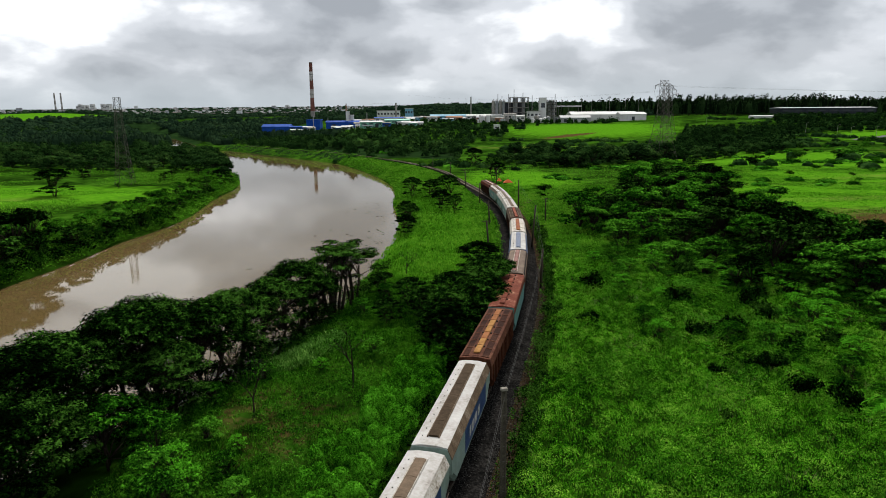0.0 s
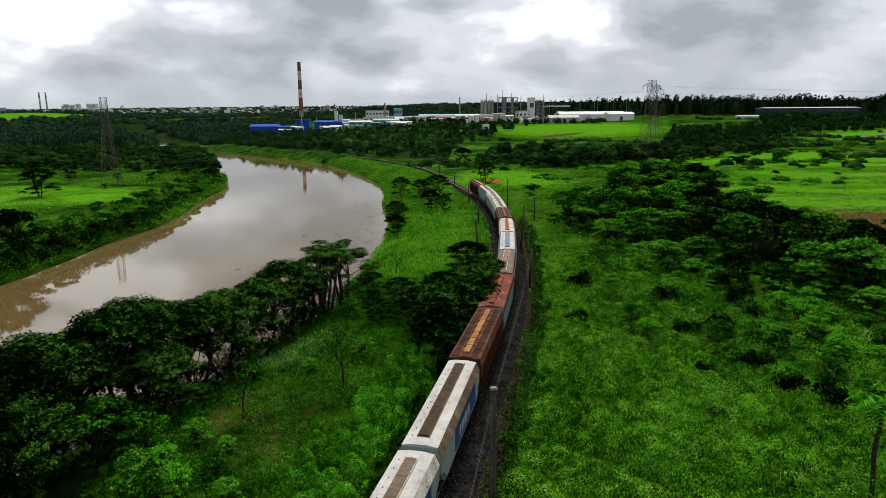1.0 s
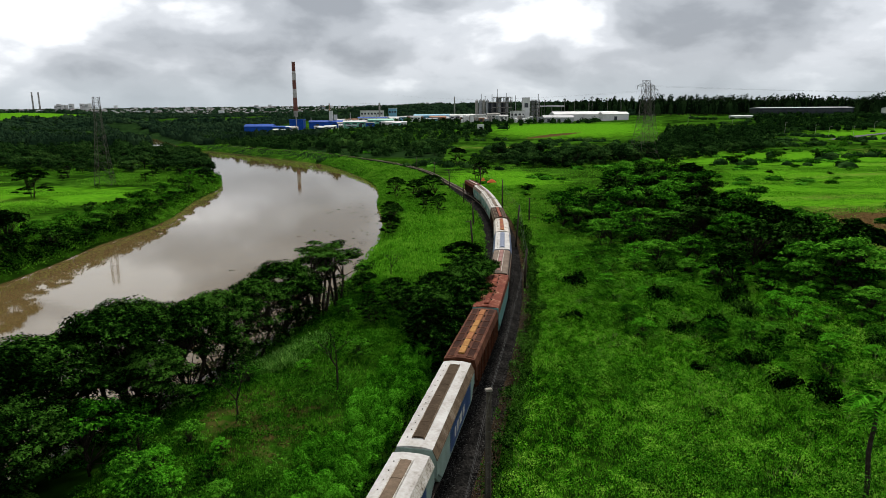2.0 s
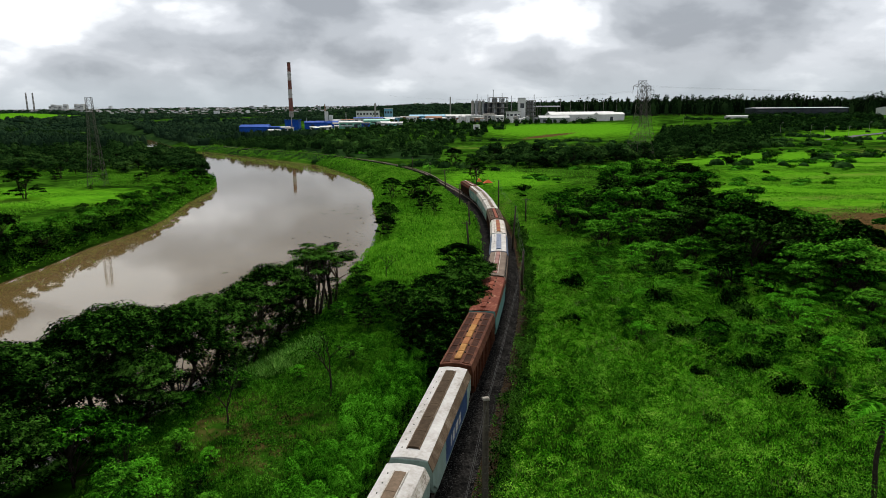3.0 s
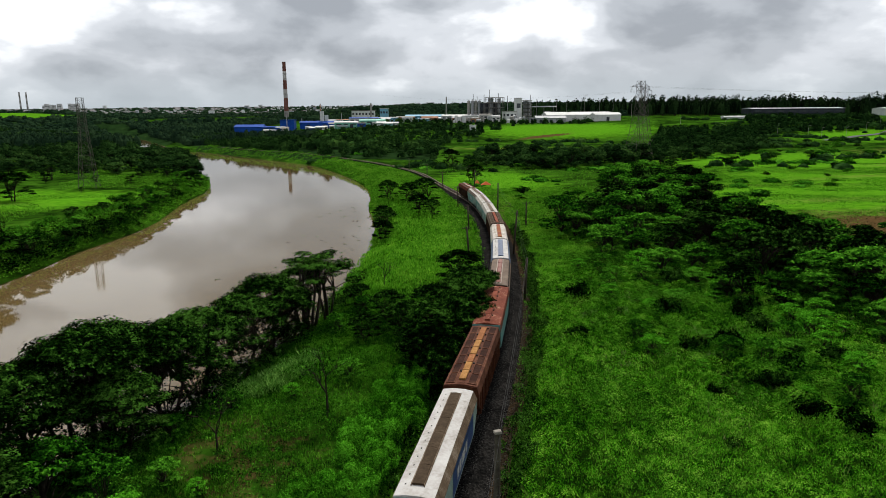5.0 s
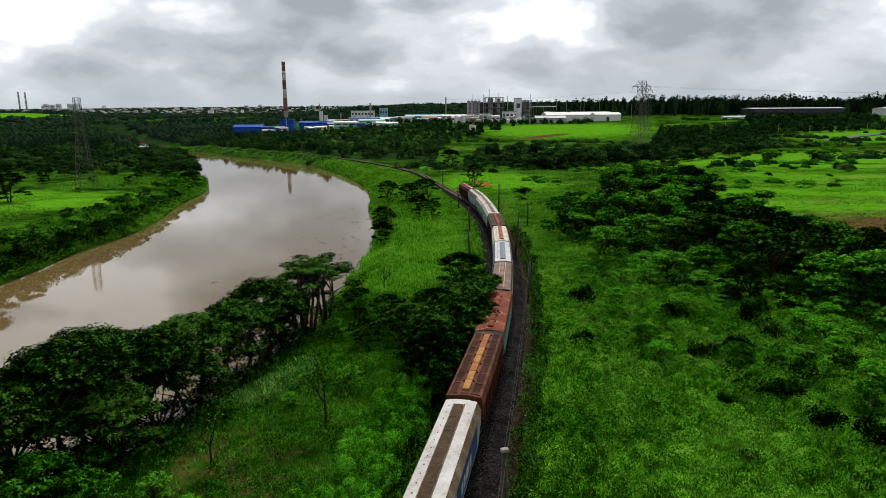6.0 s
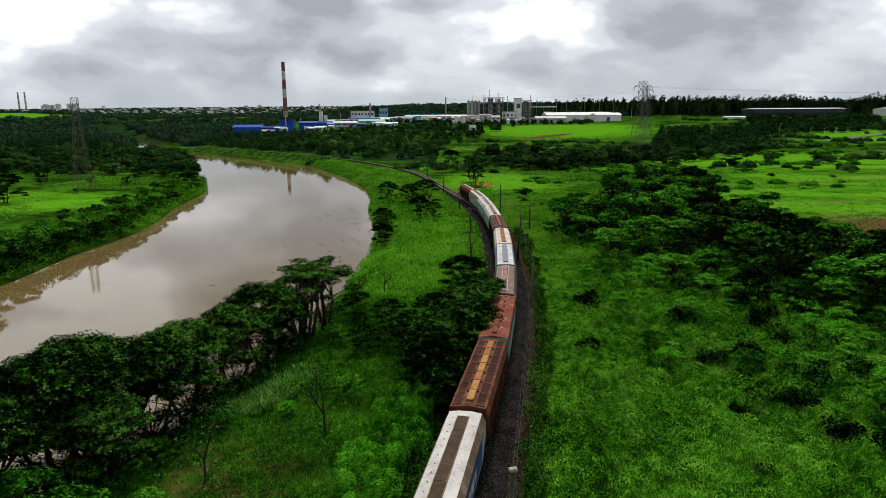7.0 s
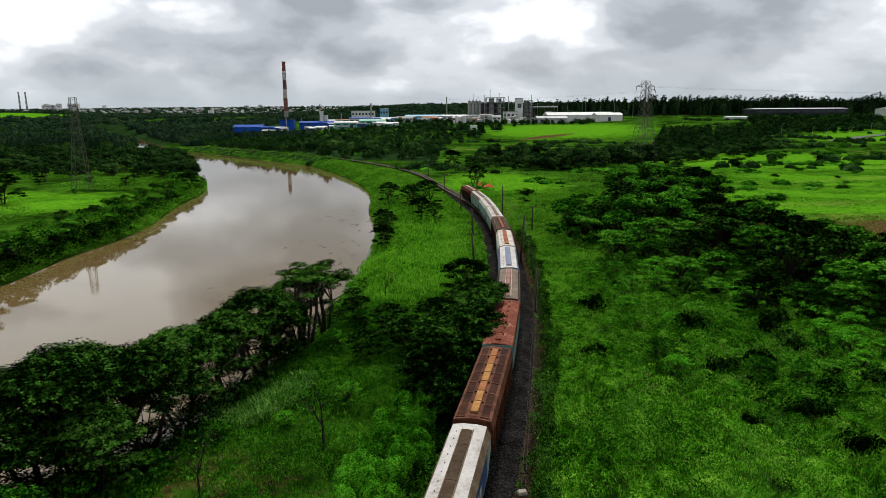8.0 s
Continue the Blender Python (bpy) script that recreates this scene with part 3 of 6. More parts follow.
        if m_panel is not m_roof:
            for k in range(n):
                a, b = -L + 0.35 + (LEN - 0.7) * k / n, -L + 0.35 + (LEN - 0.7) * (k + 1) / n
                for sy in (-1, 1):
                    pl = Shape()
                    zi, zo = TOP - 0.035 - 0.115 * (0.58 - 0.5) / (e1 - 0.5), TOP - 0.035 - 0.115 * (e1 - 0.2 - 0.5) / (e1 - 0.5)
                    q = [(0.58, zi), (e1 - 0.2, zo), (e1 - 0.2, zo - 0.06), (0.58, zi - 0.06)]
                    pl.loft([[(x, sy * u, z) for u, z in (q if sy < 0 else q[::-1])] for x in (a + 0.06, b - 0.06)])
                    part("roof_panel", pl.mesh("roof_panel", m_panel), car, "dark roof panel")
                    bar_ = Shape()
                    bar_.loft([[(x, sy * u, z + 0.05) for u, z in (q if sy < 0 else q[::-1])] for x in (a - 0.05, a + 0.05)])
                    part("roof_rim", bar_.mesh("roof_rim", m_eave), car)
                    if k == 0:
                        for u in (0.55, e1 - 0.16):
                            bl = Shape()
                            z = TOP - 0.06 - 0.115 * (u - 0.5) / (e1 - 0.5)
                            bl.box(-L + 0.3, L - 0.3, sy * u - 0.03, sy * u + 0.03, z, z + 0.07)
                            part("roof_rim", bl.mesh("roof_rim", m_eave), car)
        grid = Shape()
        for u in range(6):
            grid.box(-L - 0.02 + 0.09 * u, -L + 0.04 + 0.09 * u, -0.35, 0.35, TOP - 0.10, TOP - 0.02)
        grid.box(-L, -L + 0.5, -0.38, -0.33, TOP - 0.11, TOP - 0.01)
        grid.box(-L, -L + 0.5, 0.33, 0.38, TOP - 0.11, TOP - 0.01)
        tagged(part("walkway_grating", grid.mesh("walkway_grating", m_eave), car, "rusty end walkway grating"), kind="stuff")
    elif hatch == "pods":
        n = 5
        for k in range(n):
            cx = -L + 2.0 + (LEN - 4.0) * k / (n - 1)
            h = Shape()
            rim = [(cx + (1.05 if abs(c) > 0 else 0) * (1 if c > 0 else -1) + 0.26 * c, 0.30 * s) for c, s in [(math.cos(a * math.pi / 8), math.sin(a * math.pi / 8)) for a in range(16)]]
            h.loft([[(x, y, z) for x, y in rim] for z in (TOP - 0.058, TOP + 0.10)] + [[(cx + (x - cx) * 0.9, y * 0.8, TOP + 0.15) for x, y in rim]])
            lid = part("hatch", h.mesh("hatch", hatch_mats[0]), car, "faded red rounded hatch")
            r2 = Shape()
            loop = [(cx + (x - cx) * 1.06, y * 1.3, TOP + 0.01) for x, y in rim]
            r2.tube(loop + [loop[0]], 0.045, 5)
            part("hatch_rim", r2.mesh("hatch_rim", hatch_mats[1]), lid, "pale worn rim")
    if ribs:
        for k in range(ribs):
            x = -L + 1.0 + (LEN - 2.0) * k / (ribs - 1)
            for sy in (-1, 1):
                r = Shape()
                y0, y1 = sorted((sy * HALF, sy * (HALF + 0.09)))
                r.box(x - 0.06, x + 0.06, y0, y1, 1.4, EAVE - 0.01, 0.015)
                part("rib", r.mesh("rib", m_side), car)
    if pods:
        for k in range(9):
            x = -L + 1.2 + (LEN - 2.4) * k / 8
            for sy in (-1, 1):
                r = Shape()
                y0, y1 = sorted((sy * 1.12, sy * 1.40))
                r.box(x - 0.35, x + 0.35, y0, y1, TOP - 0.62, TOP - 0.30, 0.05)
                part("roof_clamp", r.mesh("roof_clamp", m_chassis), car, "dark roof clamp")
    if bars:
        # painted panel with unreadable marks on both long sides
        m_field, m_mark = bars
        for sy in (-1, 1):
            f = Shape()
            y0, y1 = sorted((sy * (HALF + 0.002), sy * (HALF + 0.008)))
            f.box(-3.2, 5.4, y0, y1, 1.50, EAVE - 0.06)
            field = part("painted_field", f.mesh("painted_field", m_field), car, "blue painted field")
            y0, y1 = sorted((sy * (HALF + 0.010), sy * (HALF + 0.014)))
            for k, (a, w, z0, z1) in enumerate(((-1.6, 0.5, 1.9, 2.7), (-0.8, 0.75, 1.9, 2.7), (0.3, 1.1, 1.9, 2.7), (1.7, 0.8, 1.9, 2.7))):
                g = Shape()
                g.box(a, a + w, y0, y1, z0, z1)
                part("mark", g.mesh("mark", m_mark), field, "white mark")
    for sx in (-1, 1):
        g = Shape()
        x0, x1 = sorted((sx * (L + 0.022), sx * (L + 0.028)))
        g.box(x0, x1, -0.15, 0.75, EAVE + 0.12, EAVE + 0.26)
        part("number_bar", g.mesh("number_bar", m_numbers), car, "pale bar of lettering")
    wheelset_parts(car, None)
    return car


m_numbers = paint("pale_lettering", (0.55, 0.53, 0.48))
p_white = Mat("dirty_white_roof_paint", [(0.15, 0.13, 0.11), (0.30, 0.285, 0.265), (0.38, 0.37, 0.355), (0.43, 0.42, 0.41)], 0.6, 0.6, bump=0.1, fine=0.35, spec=0.05).mat
p_cream = Mat("stained_cream_roof_paint", [(0.11, 0.08, 0.06), (0.28, 0.25, 0.21), (0.38, 0.35, 0.31), (0.46, 0.43, 0.40)], 0.7, 0.9, bump=0.15, fine=0.8).mat
p_blue = paint("deep_blue_paint", (0.025, 0.05, 0.13), 0.5, 0.2)
p_slate = paint("slate_blue_hatch_paint", (0.075, 0.10, 0.16), 0.5, 0.25)
p_red = Mat("rusty_red_oxide_paint", [(0.045, 0.014, 0.008), (0.085, 0.021, 0.012), (0.12, 0.029, 0.015), (0.20, 0.07, 0.035)], 0.75, 0.6, bump=0.2, spec=0.04).mat
p_faded = Mat("flaking_red_roof_paint", [(0.055, 0.016, 0.010), (0.090, 0.024, 0.014), (0.115, 0.030, 0.017), (0.135, 0.038, 0.022), (0.30, 0.18, 0.12)], 0.75, 0.9, bump=0.2, spec=0.04, fine=0.75).mat
p_redlight = Mat("sun_bleached_red_paint", [(0.11, 0.030, 0.017), (0.17, 0.046, 0.026), (0.22, 0.07, 0.036)], 0.7, 0.8, bump=0.15, spec=0.04).mat
p_orange = Mat("orange_rust", [(0.13, 0.05, 0.02), (0.21, 0.085, 0.035), (0.28, 0.13, 0.055)], 0.8, 0.9, spec=0.04).mat
p_brown = Mat("brown_rust", [(0.026, 0.010, 0.006), (0.055, 0.019, 0.010), (0.10, 0.038, 0.020)], 0.8, 0.7, bump=0.2, spec=0.04).mat
p_dark = Mat("dark_brown_rust", [(0.014, 0.006, 0.004), (0.028, 0.011, 0.007), (0.055, 0.024, 0.014)], 0.8, 0.7, bump=0.2, spec=0.04).mat
p_yellow = Mat("ochre_rust", [(0.16, 0.075, 0.022), (0.26, 0.13, 0.042), (0.36, 0.20, 0.075)], 0.75, 0.9, spec=0.04).mat
p_rim = Mat("worn_brown_frame_paint", [(0.036, 0.013, 0.008), (0.078, 0.030, 0.018), (0.15, 0.066, 0.038)], 0.75, 0.7, bump=0.15, spec=0.04).mat
p_soot = Mat("sooty_brown_paint", [(0.022, 0.015, 0.009), (0.042, 0.029, 0.018), (0.075, 0.053, 0.034)], 0.8, 0.8, spec=0.04).mat
p_grime = Mat("grimy_brown_eave_paint", [(0.05, 0.034, 0.022), (0.10, 0.07, 0.046), (0.22, 0.18, 0.14)], 0.75, 0.7, stretch=(1.5, 1, 1), spec=0.04).mat
p_trough = Mat("brown_trough_paint", [(0.06, 0.042, 0.03), (0.11, 0.08, 0.055), (0.17, 0.12, 0.085)], 0.75, 0.8, spec=0.04).mat
p_grey = Mat("grey_brown_roof", [(0.065, 0.048, 0.036), (0.12, 0.09, 0.07), (0.18, 0.14, 0.11)], 0.75, 0.6, bump=0.2, spec=0.04).mat
p_green = paint("pale_grey_green_paint", (0.20, 0.26, 0.23), 0.6, 0.35)
p_teal = paint("faded_teal_paint", (0.09, 0.20, 0.19), 0.6, 0.3)
p_pink = paint("faded_hatch_red", (0.16, 0.06, 0.045), 0.6, 0.3)
p_pale = paint("pale_rim_paint", (0.42, 0.36, 0.32), 0.6, 0.3)
p_ltgrey = Mat("light_grey_roof_paint", [(0.16, 0.14, 0.12), (0.30, 0.28, 0.25), (0.38, 0.37, 0.34)], 0.65, 0.7, bump=0.1).mat

FLEET = [
    lambda: wagon("white-roofed hopper wagon with deep blue eaves and sides", p_blue, p_white, p_blue, [p_slate], bars=(p_blue, p_white)),
    lambda: wagon("rust-red ribbed hopper wagon with worn hatch lids", p_red, p_rim, p_rim, [p_redlight, p_redlight, p_redlight, p_redlight, p_redlight, p_redlight, p_orange], hatch="panels", ribs=15, m_panel=p_red, e1=1.34),
    lambda: wagon("white-roofed hopper wagon with a brown hatch trough", p_green, p_white, p_cream, [p_trough], bars=(p_blue, p_white)),
    lambda: wagon("dirty white hopper wagon with dark brown hatch trough", p_green, p_white, p_grime, [p_soot], bars=(p_blue, p_white)),
    lambda: wagon("brown rusted hopper wagon with ochre hatch lids", p_brown, p_rim, p_rim, [p_yellow, p_yellow, p_orange, p_yellow, p_yellow, p_orange, p_orange], hatch="panels", ribs=15, m_panel=p_dark, e1=1.34),
    lambda: wagon("faded red hopper wagon with teal sides and ends", p_teal, p_faded, p_faded, [p_faded, p_red, p_redlight], hatch="panels", m_panel=p_faded, ribs=0, e1=1.42),
    lambda: wagon("grey-brown hopper wagon with rounded red hatches", p_dark, p_grey, p_grey, [p_pink, p_pale], hatch="pods", pods=True),
    lambda: wagon("white-roofed hopper wagon with slate blue hatches and eaves", p_blue, p_white, p_slate, [p_slate], bars=(p_blue, p_white)),
    lambda: wagon("cream-roofed hopper wagon with orange rusted hatches", p_green, p_cream, p_cream, [p_orange, p_redlight]),
    lambda: wagon("dark brown hopper wagon with red hatch lids", p_dark, p_dark, p_trough, [p_redlight], hatch="panels", ribs=15, m_panel=p_soot, e1=1.34),
    lambda: wagon("pale grey-green hopper wagon with stained light roof", p_green, p_ltgrey, p_ltgrey, [p_trough, p_grey], bars=(p_teal, p_white)),
    lambda: wagon("pale grey-green hopper wagon with a rusty hatch trough", p_green, p_ltgrey, p_cream, [p_grey], bars=(p_teal, p_white)),
    lambda: wagon("stained pale hopper wagon with brown hatch trough", p_green, p_ltgrey, p_grey, [p_trough], bars=(p_teal, p_white)),
    lambda: wagon("rusted red-brown hopper wagon with pale hatches", p_dark, p_brown, p_red, [p_pale, p_orange], hatch="panels", m_panel=p_brown, ribs=15, e1=1.34),
]
PITCH = 15.62
first = way.of_y(52.7) - PITCH * 3.5
for k, make in enumerate(FLEET):
    s = first + PITCH * k
    x, y, a = way.at(s)
    xa, ya, _ = way.at(s - 5.2)
    xb, yb, _ = way.at(s + 5.2)
    car = make()
    car.matrix_basis = pose((xa + xb) / 2, (ya + yb) / 2, RAIL_TOP, 0, 0, math.degrees(math.atan2(yb - ya, xb - xa)))


# ---- plants ----
def leaf_mesh(name, centers, sizes, mat, seed, up=0.6, slim=0.5, outward=None, loose=0.75, cores=None):
    """Pointed leaf sprays, one at each centre, round solid cores where they are given."""
    g = np.random.default_rng(seed)
    C = np.asarray(centers, float)
    n = len(C)
    N = g.normal(size=(n, 3))
    N /= np.linalg.norm(N, axis=1)[:, None]
    N *= loose
    N[:, 2] += up
    if outward is not None:
        N += outward
    N /= np.linalg.norm(N, axis=1)[:, None]
    A = np.cross(N, g.normal(size=(n, 3)))
    A /= np.linalg.norm(A, axis=1)[:, None]
    B = np.cross(N, A)
    S = np.asarray(sizes, float)[:, None] * np.ones((n, 1))
    V = np.stack([C - A * S * 0.4 + B * S * slim * 0.5, C - A * S * 0.4 - B * S * slim * 0.5, C + A * S * 0.6 - N * S * 0.1], 1).reshape(-1, 3).tolist()
    F = np.arange(3 * n).reshape(-1, 3).tolist()
    for (cx, cy, cz), (rx, ry, rz) in cores or ():
        k, turn = len(V), g.uniform(0, 1.0)
        for q in range(5):
            a = turn + 1.2566 * q
            V.append((cx + rx * math.cos(a), cy + ry * math.sin(a), cz - 0.35 * rz))
        for q in range(5):
            a = turn + 0.63 + 1.2566 * q
            V.append((cx + rx * 0.75 * math.cos(a), cy + ry * 0.75 * math.sin(a), cz + 0.5 * rz))
        V.append((cx, cy, cz + rz))
        for q in range(5):
            w = (q + 1) % 5
            F += [(k + q, k + w, k + 5 + q), (k + w, k + 5 + w, k + 5 + q), (k + 5 + q, k + 5 + w, k + 10)]
    return mesh_of(name, V, F, mat)


def blob_points(g, c, r, n, shell=0.5):
    """Points in a lumpy ellipsoid, denser towards its upper skin."""
    d = g.normal(size=(n, 3))
    d /= np.linalg.norm(d, axis=1)[:, None]
    d[:, 2] = np.where(d[:, 2] < -0.25, -d[:, 2] * 0.6, d[:, 2])
    rad = shell + (1 - shell) * g.random(n) ** 0.6
    rad *= 1 + 0.18 * np.sin(d[:, 0] * 5 + c[0]) * np.cos(d[:, 1] * 6 + c[1])
    return np.asarray(c) + d * rad[:, None] * np.asarray(r), d


def make_tree(name, label, seed, height, spread, leaves, size, mat, blobs=12, stems=1, low=0.35, flat=0.5, shell=0.5, lean=0.0, category="tree", group="", skirt=0, puff=1.0, core=0.0):
    """A tree: trunk and limbs in one mesh, a crown of leaf sprays in another. Its foot is at the origin."""
    g = np.random.default_rng(seed)
    tree = tagged(new(name), label, category, group)
    wood = Shape()
    pts, outs, sz, cores = [], [], [], []
    tips = []
    per = max(1, blobs // stems)
    for s in range(stems):
        a0 = 6.283 * s / stems + g.uniform(0, 1)
        out = spread * (0.30 if stems > 1 else 0.05)
        fork = Vector((math.cos(a0) * out + lean, math.sin(a0) * out, height * low * g.uniform(0.85, 1.2)))
        foot = Vector((math.cos(a0) * 0.25, math.sin(a0) * 0.25, -0.5)) if stems > 1 else Vector((0, 0, -0.5))
        r0 = 0.022 * height * (0.75 if stems > 1 else 1.1)
        mid = foot.lerp(fork, 0.5) + Vector((g.uniform(-0.2, 0.2), g.uniform(-0.2, 0.2), 0))
        wood.tube([foot, mid, fork], [r0 * 1.3, r0, r0 * 0.8], 6)
        for b in range(per):
            a = a0 + 6.283 * (b + g.uniform(-0.3, 0.3)) / per
            far = spread * math.sqrt((b + 0.6) / per) * g.uniform(0.6, 0.92)
            tip = Vector((math.cos(a) * far + lean, math.sin(a) * far, height * (0.98 - 0.38 * (far / spread) ** 2 - 0.10 * g.random()) - spread * flat * 0.3))
            m = fork.lerp(tip, 0.5) + Vector((0, 0, g.uniform(0.0, 0.1) * height))
            wood.tube([fork, m, tip], [r0 * 0.55, r0 * 0.32, r0 * 0.12], 4)
            tips.append(tip)
    for k in range(skirt):
        a, far = 6.283 * (k + g.random()) / max(1, skirt), spread * g.uniform(0.45, 0.85)
        tip = Vector((math.cos(a) * far, math.sin(a) * far, height * g.uniform(0.16, 0.5)))
        wood.tube([Vector((0, 0, height * 0.12)), Vector((0, 0, height * 0.16)).lerp(tip, 0.5), tip], [0.06, 0.05, 0.02], 4)
        tips.append(tip)
    for tip in tips:
        r = puff * spread * g.uniform(0.34, 0.52) * (12 / max(blobs, 6)) ** 0.33
        p, d = blob_points(g, tip, (r, r, r * flat), leaves // len(tips), shell)
        pts.append(p)
        outs.append(d * 1.0)
        sz.append(size * g.uniform(0.7, 1.3, len(p)))
        if core:
            cores.append((tip, (r * core, r * core, r * flat * core)))
    part("trunk", wood.mesh("trunk", m_bark, True), tree, "bare grey-brown limbs")
    part("crown", leaf_mesh("crown", np.concatenate(pts), np.concatenate(sz), mat, seed + 1, 0.9, 0.72, np.concatenate(outs) * 0.8, 0.45, cores), tree)
    return tree


def make_shrub(name, label, seed, height, spread, leaves, size, mat, category="shrub", group=""):
    g = np.random.default_rng(seed)
    pts, outs = [], []
    k = 6
    for i in range(k):
        a, f = 6.283 * i / k + g.uniform(0, 1), spread * g.uniform(0.2, 0.65)
        r = spread * g.uniform(0.35, 0.6)
        c = (math.cos(a) * f, math.sin(a) * f, height * g.uniform(0.35, 0.65))
        p, d = blob_points(g, c, (r, r, height * 0.42), leaves // k, 0.45)
        p[:, 2] = np.maximum(p[:, 2], 0.02)
        pts.append(p)
        outs.append(d * 0.6)
    P = np.concatenate(pts)
    return tagged(new(name, leaf_mesh(name, P, size * g.uniform(0.6, 1.4, len(P)), mat, seed + 1, 0.4, 0.45, np.concatenate(outs))), label, category, group)


def bare_tree(name, label, seed, height, leaves=0):
    g = np.random.default_rng(seed)
    tree = tagged(new(name), label, "tree")
    wood, ends = Shape(), []

    def grow(p, d, length, r, depth):
        q = p + d * length
        wood.tube([p, (p + q) / 2 + Vector(g.uniform(-0.06, 0.06, 3)) * length, q], [r, r * 0.8, r * 0.6], 5)
        ends.append(q)
        if depth:
            for _ in range(3 if depth > 1 else 2):
                e = (d + Vector(g.uniform(-0.75, 0.75, 3)) + Vector((0, 0, 0.15))).normalized()
                grow(q, e, length * g.uniform(0.5, 0.75), r * 0.55, depth - 1)

    grow(Vector((0, 0, -0.3)), Vector((0.05, 0, 1)), height * 0.42, height * 0.022, 4)
    part("trunk", wood.mesh("trunk", m_bark), tree, "bare branching limbs")
    if leaves:
        C = np.array([ends[int(i)] for i in g.integers(8, len(ends), leaves)]) + g.normal(size=(leaves, 3)) * 0.35
        part("foliage", leaf_mesh("foliage", C, g.uniform(0.15, 0.32, leaves), m_leaf, seed), tree, "thin green foliage")
    return tree


class Plants:
    """A few plants of one kind, which are set out again and again."""

    def __init__(self, makers):
        self.makers, self.made, self.n = makers, [None] * len(makers), 0

    def put(self, x, y, size=1.0, turn=None, which=None, z=None, tall=1.0):
        i = self.n % len(self.makers) if which is None else which
        self.n += 1
        turn = random.uniform(0, 360) if turn is None else turn
        m = pose(x, y, (land_at(x, y) if z is None else z) - 0.05, 0, 0, turn) @ Matrix.Diagonal((size, size, size * tall, 1))
        if self.made[i] is None:
            self.made[i] = self.makers[i]()
            self.made[i].matrix_basis = m
            return self.made[i]
        src = self.made[i]
        ob = copy_thing(src, Matrix.Identity(4))
        ob.matrix_basis = m
        return ob


def T(*a, **k):
    return lambda: make_tree(*a, **k)


def S(*a, **k):
    return lambda: make_shrub(*a, **k)


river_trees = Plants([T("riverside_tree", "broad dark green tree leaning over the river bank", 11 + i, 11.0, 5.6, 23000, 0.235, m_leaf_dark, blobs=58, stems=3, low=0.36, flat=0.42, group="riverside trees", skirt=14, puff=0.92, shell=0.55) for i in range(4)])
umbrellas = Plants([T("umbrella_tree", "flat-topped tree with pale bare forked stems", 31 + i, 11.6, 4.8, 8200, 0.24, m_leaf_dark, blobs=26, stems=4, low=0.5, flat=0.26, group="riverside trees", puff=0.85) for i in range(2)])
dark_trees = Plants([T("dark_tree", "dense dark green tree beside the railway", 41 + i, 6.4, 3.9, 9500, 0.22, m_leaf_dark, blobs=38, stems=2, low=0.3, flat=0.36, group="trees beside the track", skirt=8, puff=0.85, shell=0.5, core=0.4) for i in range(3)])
thicket = Plants([T("thicket_tree", "low spreading tree of a dense green thicket", 51 + i, 7.4, 4.2, 4600, 0.34, m_leaf if i % 5 else m_leaf_dark, blobs=40, stems=2, low=0.30, flat=0.40, group="thicket trees", skirt=10, puff=0.78, shell=0.6, core=0.45) for i in range(6)])
thicket_far = Plants([T("thicket_tree", "low spreading tree of a dense green thicket", 151 + i, 7.4, 4.2, 1500, 0.52, m_leaf if i % 3 else m_leaf_dark, blobs=20, stems=1, low=0.22, flat=0.42, group="thicket trees", skirt=8, puff=0.85, shell=0.6, core=0.55) for i in range(6)])
shrubs = Plants([S("shrub", "low leafy green shrub in tall grass", 71 + i, 1.7, 1.5, 900, 0.22, m_leaf if i % 4 else m_leaf_dark, group="meadow shrubs") for i in range(5)])
young = Plants([T("young_tree", "young bright green tree with feathery leaves", 81 + i, 4.2, 2.3, 2200, 0.25, m_leaf_bright if i % 2 else m_leaf, blobs=20, stems=2, low=0.26, flat=0.42, group="young trees", skirt=12, puff=0.8) for i in range(3)])
far_trees = Plants([T("field_tree", "rounded dark green tree on the plain", 91 + i, 7.4, 4.4, 800, 0.85, m_leaf_far, blobs=13, stems=1, low=0.2, flat=0.75, group="field trees", skirt=7, shell=0.65, core=0.6) for i in range(5)])

# trees along the near bank
for x, y, s in ((-34.5, 36, 1.1), (-31, 43, 1.1), (-31.2, 49.5, 1.12), (-27.6, 53.5, 1.12), (-28.2, 59, 1.15), (-23.6, 60.5, 1.0), (-22.8, 67, 1.02), (-19.8, 72, 0.95), (-18.2, 78, 1.0), (-33, 30, 1.0), (-28, 34.5, 0.9), (-36, 27, 1.0), (-24, 52.8, 0.7), (-28.2, 40.5, 0.75), (-17, 83, 0.7)):
    river_trees.put(x, y, s)
for x, y, s in ((-14.2, 84, 0.95), (-15.8, 88, 0.85), (-13.0, 90, 0.9)):
    umbrellas.put(x, y, s)
for x, y, s in ((-22, 45, 1.0), (-20.5, 41, 0.8), (-24, 50.5, 0.8), (-19, 48, 0.55), (-21, 55, 0.6), (-17.5, 60, 0.5), (-16, 43, 0.5), (-18.5, 38, 0.8), (-14, 39.5, 0.5), (-7.5, 66, 0.6), (-10.5, 80, 0.7), (-8, 88, 0.7), (-11.8, 98, 0.6), (-11, 108, 0.7)):
    young.put(x, y, s, which=0)
for x, y, s in ((-24.8, 43.8, 0.82), (-29.5, 36.5, 0.6)):
    thicket.put(x, y, s, which=1)
